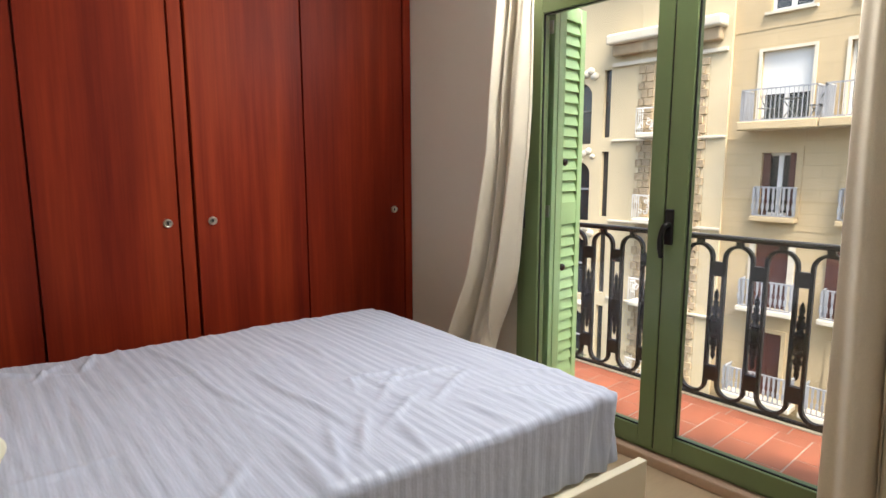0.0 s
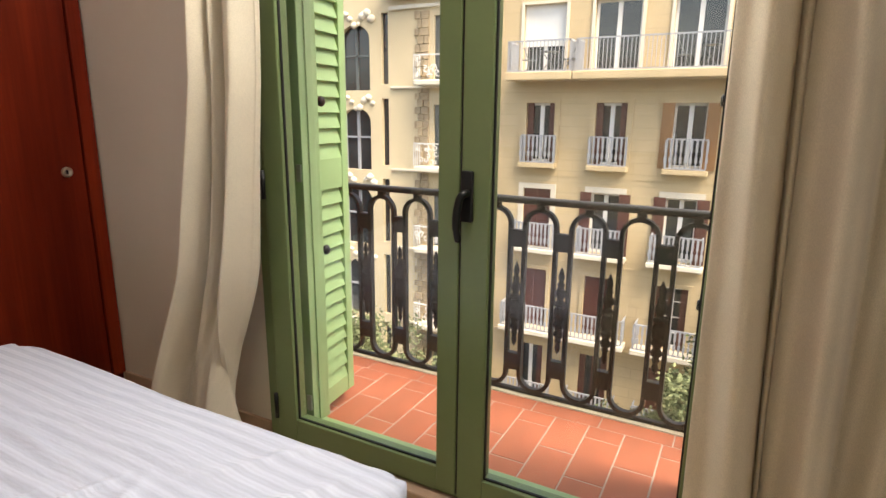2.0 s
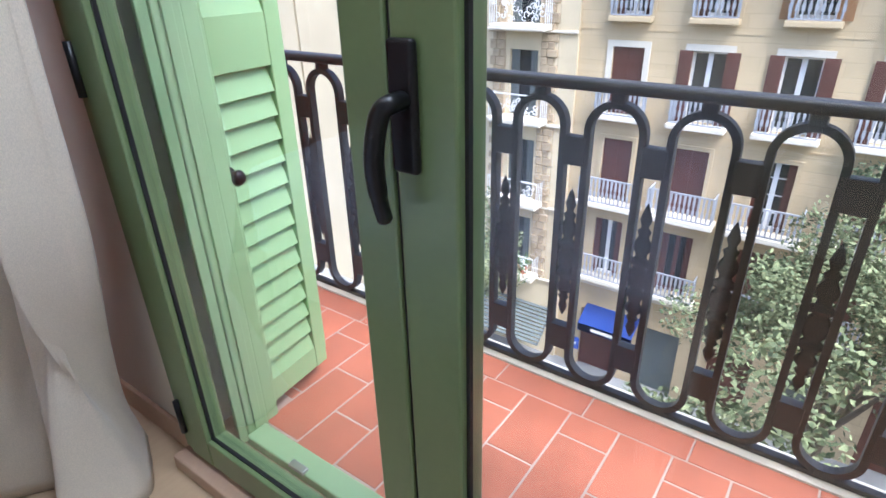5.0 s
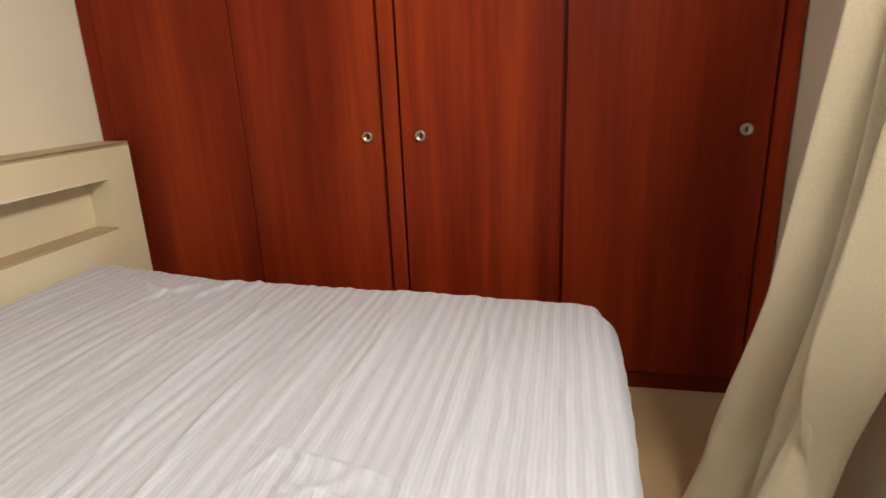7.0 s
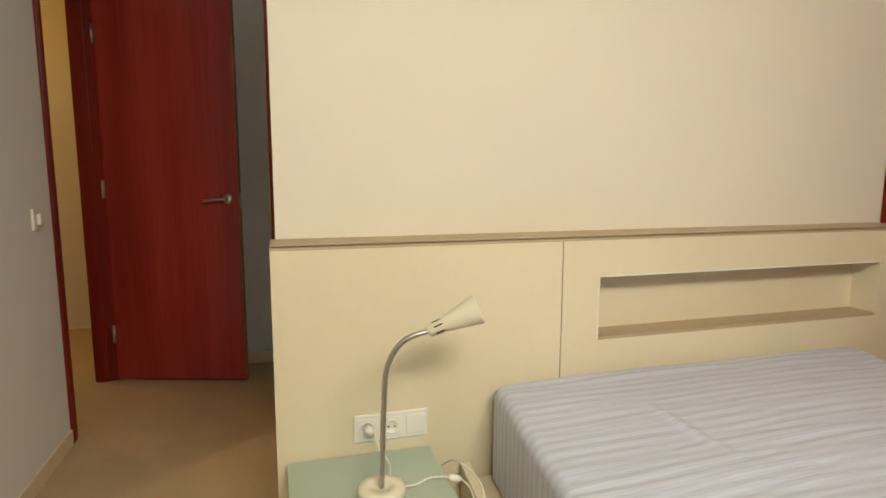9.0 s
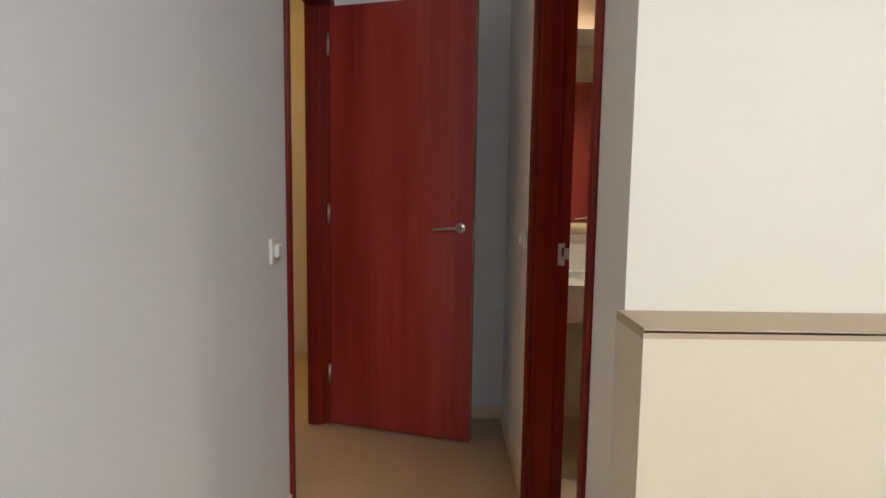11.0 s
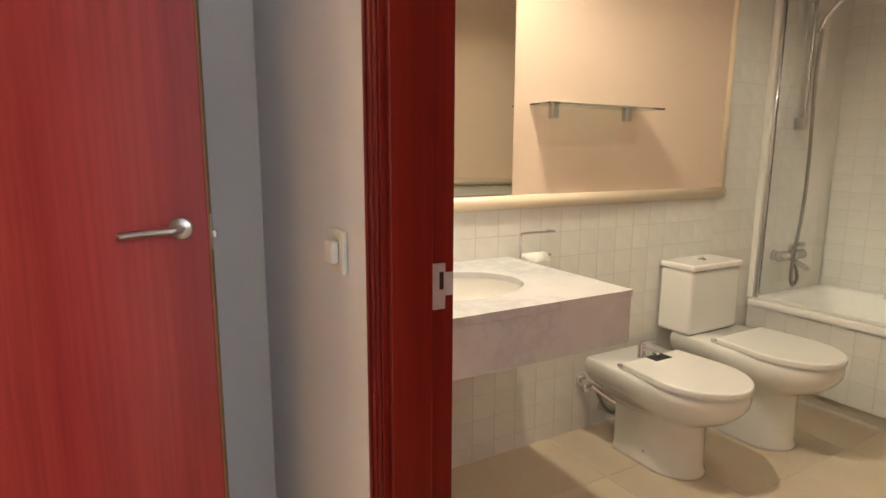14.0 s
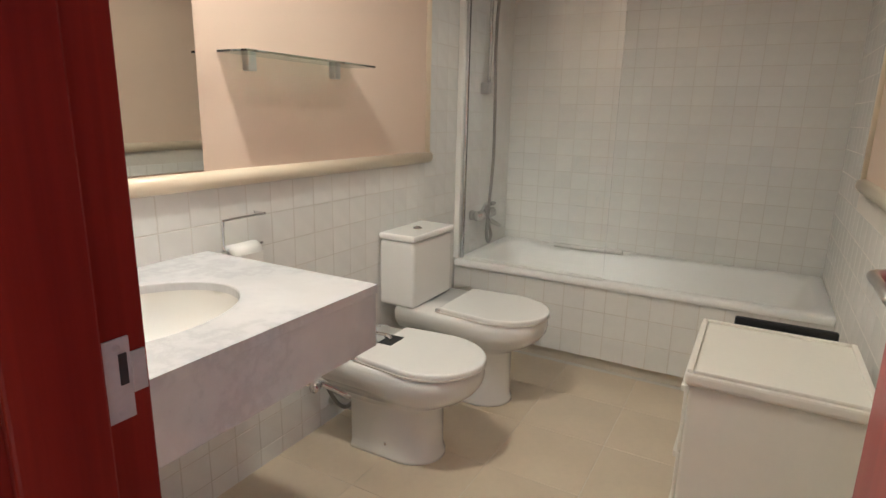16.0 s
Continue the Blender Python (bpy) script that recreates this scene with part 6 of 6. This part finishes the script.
cist = box(BW + 0.012, CIS - 0.168, 0.40, -2.105, CIS + 0.168, 0.685, 0.015, seg=3)
part("cistern", cist, PORC, wcx, "white porcelain cistern")
part("cistern_lid", box(BW + 0.010, CIS - 0.174, 0.687, -2.098, CIS + 0.174, 0.715, 0.010, seg=3), PORC, wcx)
part("flush_button", lathe([(0, 0.008), (0.012, 0.008), (0.014, 0.004), (0.020, 0.003), (0.021, 0)], (BW + 0.10, CIS, 0.715), 20), CHROME, wcx, "chrome flush button", True)
part("fill_valve", lathe([(0.02, 0), (0.024, 0.012), (0.02, 0.03), (0, 0.032)], (BW + 0.10, CIS + 0.17, 0.58), 16, axis="y"), PLASTIC, wcx, "", True)

TF = 2.775   # front of the tub


def tub():
    t = thing("bathtub", "white enamelled bathtub behind a white tiled apron", "bathtub", (-1.4, 3.1, 0))
    x0, x1, y0, y1, z = BW + 0.012, BE - 0.004, TF - 0.01, BN - 0.012, 0.455
    def rect(a, b, c, d, r, n=8):
        pts = []
        for px, py, s in ((b - r, d - r, 0), (a + r, d - r, 1), (a + r, c + r, 2), (b - r, c + r, 3)):
            for k in range(n + 1):
                an = math.pi / 2 * (s + k / n)
                pts.append((px + r * math.cos(an), py + r * math.sin(an)))
        return pts
    secs = [(rect(x0, x1, y0, y1, 0.012), z - 0.035), (rect(x0, x1, y0, y1, 0.012), z - 0.008), (rect(x0 + 0.008, x1 - 0.008, y0 + 0.008, y1 - 0.008, 0.015), z),
            (rect(x0 + 0.055, x1 - 0.055, y0 + 0.05, y1 - 0.05, 0.12), z), (rect(x0 + 0.068, x1 - 0.068, y0 + 0.062, y1 - 0.062, 0.12), z - 0.012), (rect(x0 + 0.10, x1 - 0.16, y0 + 0.10, y1 - 0.10, 0.12), z - 0.30), (rect(x0 + 0.16, x1 - 0.24, y0 + 0.16, y1 - 0.16, 0.10), z - 0.36)]
    bm = bmesh.new()
    rings = [[bm.verts.new((a, b, h)) for a, b in o] for o, h in secs]
    n = len(rings[0])
    for a, b in zip(rings, rings[1:]):
        for k in range(n):
            bm.faces.new((a[k], a[(k + 1) % n], b[(k + 1) % n], b[k]))
    bm.faces.new(rings[-1])
    bmesh.ops.recalc_face_normals(bm, faces=bm.faces[:])
    part("tub", bm, TUB, t, "white enamel tub", True)
    ap = part("apron", box(x0, TF + 0.0008, 0.062, x1, TF + 0.06, z - 0.036), GROUT, t, "tiled apron")
    part("plinth", box(x0, TF + 0.03, 0, x1, TF + 0.05, 0.0615), PALE_ST, t, "pale stone plinth set back under the apron")
    tl = []
    for i in range(17):
        for k, (za, zb) in enumerate(((0.062, 0.178), (0.181, 0.297), (0.300, 0.416))):
            a, b = x0 + 0.1017 * i, min(x0 + 0.1017 * i + 0.099, x1)
            tl.append((a, TF, za, b, TF + 0.008, zb))
    pieces(ap, "tile", tl, TILE, 0.0015)
    part("drain_plug", lathe([(0, 0.004), (0.02, 0.003), (0.022, 0)], (x0 + 0.125, 3.12, z - 0.16), 16, axis="x"), CHROME, t, "chrome overflow", True)
    part("grab_edge", tube([(x0 + 0.35, y1 - 0.07, z + 0.004), (x0 + 0.75, y1 - 0.07, z + 0.004)], 0.012), PORC, t, "", True)


tub()


def shower():
    t = thing("shower_set", "chrome bath mixer with hose, slide rail and hand shower", "shower", (BW, 3.12, 0.7))
    y, z = 3.05, 0.66
    part("mixer", tube([(BW + 0.055, y - 0.105, z), (BW + 0.055, y + 0.105, z)], 0.027, 16), CHROME, t, "", True)
    for s in (-1, 1):
        part("inlet", tube([(BW + 0.008, y + s * 0.075, z), (BW + 0.055, y + s * 0.075, z)], [0.03, 0.018], 16), CHROME, t, "", True)
    part("lever", tube(bezier([(BW + 0.055, y, z + 0.02), (BW + 0.065, y, z + 0.055), (BW + 0.12, y, z + 0.068)], 5), [0.018] * 5 + [0.012] * 5 + [0.007]), CHROME, t, "", True)
    part("spout", tube(bezier([(BW + 0.055, y, z - 0.01), (BW + 0.10, y, z - 0.035), (BW + 0.15, y, z - 0.06)], 5), 0.014), CHROME, t, "", True)
    part("slide_rail", tube([(BW + 0.05, y, 1.33), (BW + 0.05, y, 1.98)], 0.010), CHROME, t, "", True)
    for zz in (1.345, 1.965):
        part("rail_mount", box(BW + 0.006, y - 0.014, zz - 0.03, BW + 0.062, y + 0.014, zz + 0.03, 0.005), STEEL, t)
    part("hose", tube(bezier([(BW + 0.06, y + 0.02, z - 0.02), (BW + 0.075, y + 0.05, z - 0.12), (BW + 0.08, y + 0.0, z - 0.155), (BW + 0.085, y - 0.03, z - 0.05), (BW + 0.09, y + 0.01, z + 0.35), (BW + 0.075, y + 0.015, z + 0.9), (BW + 0.09, y, 1.80)], 12), 0.009, 10), DARK_STEEL, t, "steel spiral hose", True)
    hs = part("hand_shower", tube(bezier([(BW + 0.075, y, 1.78), (BW + 0.11, y, 1.86), (BW + 0.18, y, 1.93), (BW + 0.23, y, 1.955)], 6), [0.011] * 12 + [0.014] * 6 + [0.02]), CHROME, t, "chrome hand shower", True)
    part("spray_head", turn(lathe([(0, 0.02), (0.03, 0.018), (0.046, 0.004), (0.046, -0.008), (0, -0.010)], seg=24), Matrix.Translation((BW + 0.26, y, 1.955)) @ pose(0, 0, 0, 0, 25, 0)), CHROME, hs, "", True)


shower()


def screen():
    t = thing("shower_screen", "clear glass bath screen on a white and chrome wall post", "shower screen", (BW, TF, 0.46))
    y = TF + 0.012
    part("post", box(BW + 0.006, y - 0.018, 0.458, BW + 0.038, y + 0.018, 1.95, 0.005), PLASTIC, t, "white enamelled wall profile")
    part("pivot", tube([(BW + 0.05, y, 0.462), (BW + 0.05, y, 1.95)], 0.011), CHROME, t, "chrome pivot tube", True)
    p = part("pane", box(BW + 0.062, y - 0.003, 0.47, BW + 0.80, y + 0.003, 1.92, 0.001), GLASS, t, "clear glass pane")
    p.visible_shadow = False
    part("seal", box(BW + 0.062, y - 0.005, 0.459, BW + 0.80, y + 0.005, 0.472), PLASTIC, t)


screen()


def storage_box():
    t = thing("laundry_cabinet", "cream plastic drawer cabinet with a raised lid rim", "cabinet", (-0.8, 1.75, 0))
    x0, x1, y0, y1, z = -1.002, -0.61, 1.548, 1.968, 0.615
    part("body", box(x0 + 0.012, y0 + 0.012, 0.0, x1 - 0.005, y1 - 0.005, z - 0.035, 0.008, seg=3), OFFWHITE, t)
    part("lid", box(x0, y0, z - 0.035, x1, y1, z, 0.010, seg=3), OFFWHITE, t)
    for ax, ay, bx, by in ((x0 + 0.004, y0 + 0.004, x0 + 0.018, y1 - 0.004), (x1 - 0.018, y0 + 0.004, x1 - 0.004, y1 - 0.004), (x0 + 0.018, y0 + 0.004, x1 - 0.018, y0 + 0.018), (x0 + 0.018, y1 - 0.018, x1 - 0.018, y1 - 0.004)):
        part("lid_rim", box(ax, ay, z - 0.002, bx, by, z + 0.008, 0.003), OFFWHITE, t)
    for za, zb in ((0.02, 0.20), (0.205, 0.385), (0.39, 0.57)):
        dr = part("drawer", box(x0 + 0.002, y0 + 0.025, za, x0 + 0.012, y1 - 0.02, zb, 0.004), OFFWHITE, t)
        part("handle", box(x0 - 0.008, y0 + 0.05, zb - 0.03, x0 + 0.002, y1 - 0.045, zb - 0.012, 0.003), OFFWHITE, dr)
    tr = thing("folded_scale", "flat black bathroom scale stood on edge behind the cabinet", "bathroom scale", (-0.79, 1.99, 0))
    part("plate", box(-0.915, 1.974, 0.33, -0.655, 1.998, 0.640, 0.006), BLACK, tr)
    part("stand", box(-0.90, 1.976, 0.0, -0.67, 1.996, 0.33, 0.004), BLACK, tr)


storage_box()

# ---- bathroom tiles ----
G = 0.0024
P = 0.1017
wt = []
for i in range(20):
    for k in range(10):
        a, b = BS + 0.01 + i * P, BS + 0.01 + (i + 1) * P - G
        wt.append((BW, a, 0.98 - (k + 1) * P + G, BW + 0.005, min(b, 2.46), 0.98 - k * P))
wt = [q for q in wt if q[1] < 2.44 and q[5] > 0.02]
tb = []
for i in range(10):
    for k in range(23):
        a = 2.462 + i * P
        tb.append((BW, a, 0.0 + k * P, BW + 0.005, min(a + P - G, BN), k * P + P - G))
wt += [q for q in tb if q[2] > 0.3 or q[1] < TF]
wt.sort(key=lambda q: (q[5] > 1.75, q[1]))
pieces(wall_w, "tile", wt, TILE, 0.001)
nt_ = []
for i in range(17):
    for k in range(22):
        a = BW + 0.006 + i * P
        nt_.append((a, BN - 0.005, 0.40 + k * 0.0975 * P / P, min(a + P - G, BE), BN, 0.40 + k * 0.0975 + 0.095))
nt_ = [q for q in nt_ if q[5] < 2.34]
nt_.sort(key=lambda q: q[5])
pieces(wall_n, "tile", nt_, TILE, 0.001)
et = []
for i in range(30):
    for k in range(23):
        a = BS + 0.01 + i * P
        if a < 2.72 and (k + 1) * P > 0.98:
            continue
        et.append((BE - 0.005, a, k * P - 0.03, BE, min(a + P - G, BN - 0.006), k * P + P - G - 0.03))
et.sort(key=lambda q: -q[1])
pieces(wall_e, "tile", et, TILE, 0.001)
ft = []
for i in range(6):
    for k in range(8):
        ft.append((BW + i * 0.335, BS + 0.0 + k * 0.335, -0.008, min(BW + i * 0.335 + 0.3335, BE), min(BS + k * 0.335 + 0.3335, TF), 0.0))
pieces(bpy.data.objects["floor_bathroom"], "tile", [q for q in ft if q[0] < BE - 0.02 and q[1] < TF], BFLOOR, 0.001)
# ---- balcony tiles ----
bt = []
for i in range(26):
    y = 0.5545 + (i - 9) * 0.1385
    off = 0.0 if i % 2 else 0.14
    for k in range(-1, 3):
        a, b = 2.54 - 0.0 + off + (k - 1) * 0.28, 2.54 + off + k * 0.28 - 0.006
        a, b = max(a, 2.354 if 0.155 < y < 1.57 else 2.502), min(b, 2.905)
        if b - a > 0.02 and y < 2.6:
            bt.append((a, y, -0.004, b, y + 0.1325, 0.0))
for i in range(13):
    y = -0.74 + i * 0.28
    bt.append((2.91, y, -0.004, 2.998, min(y + 0.275, 2.74), 0.0))
pieces(bal_floor, "tile", bt, TERRA, 0.0015)
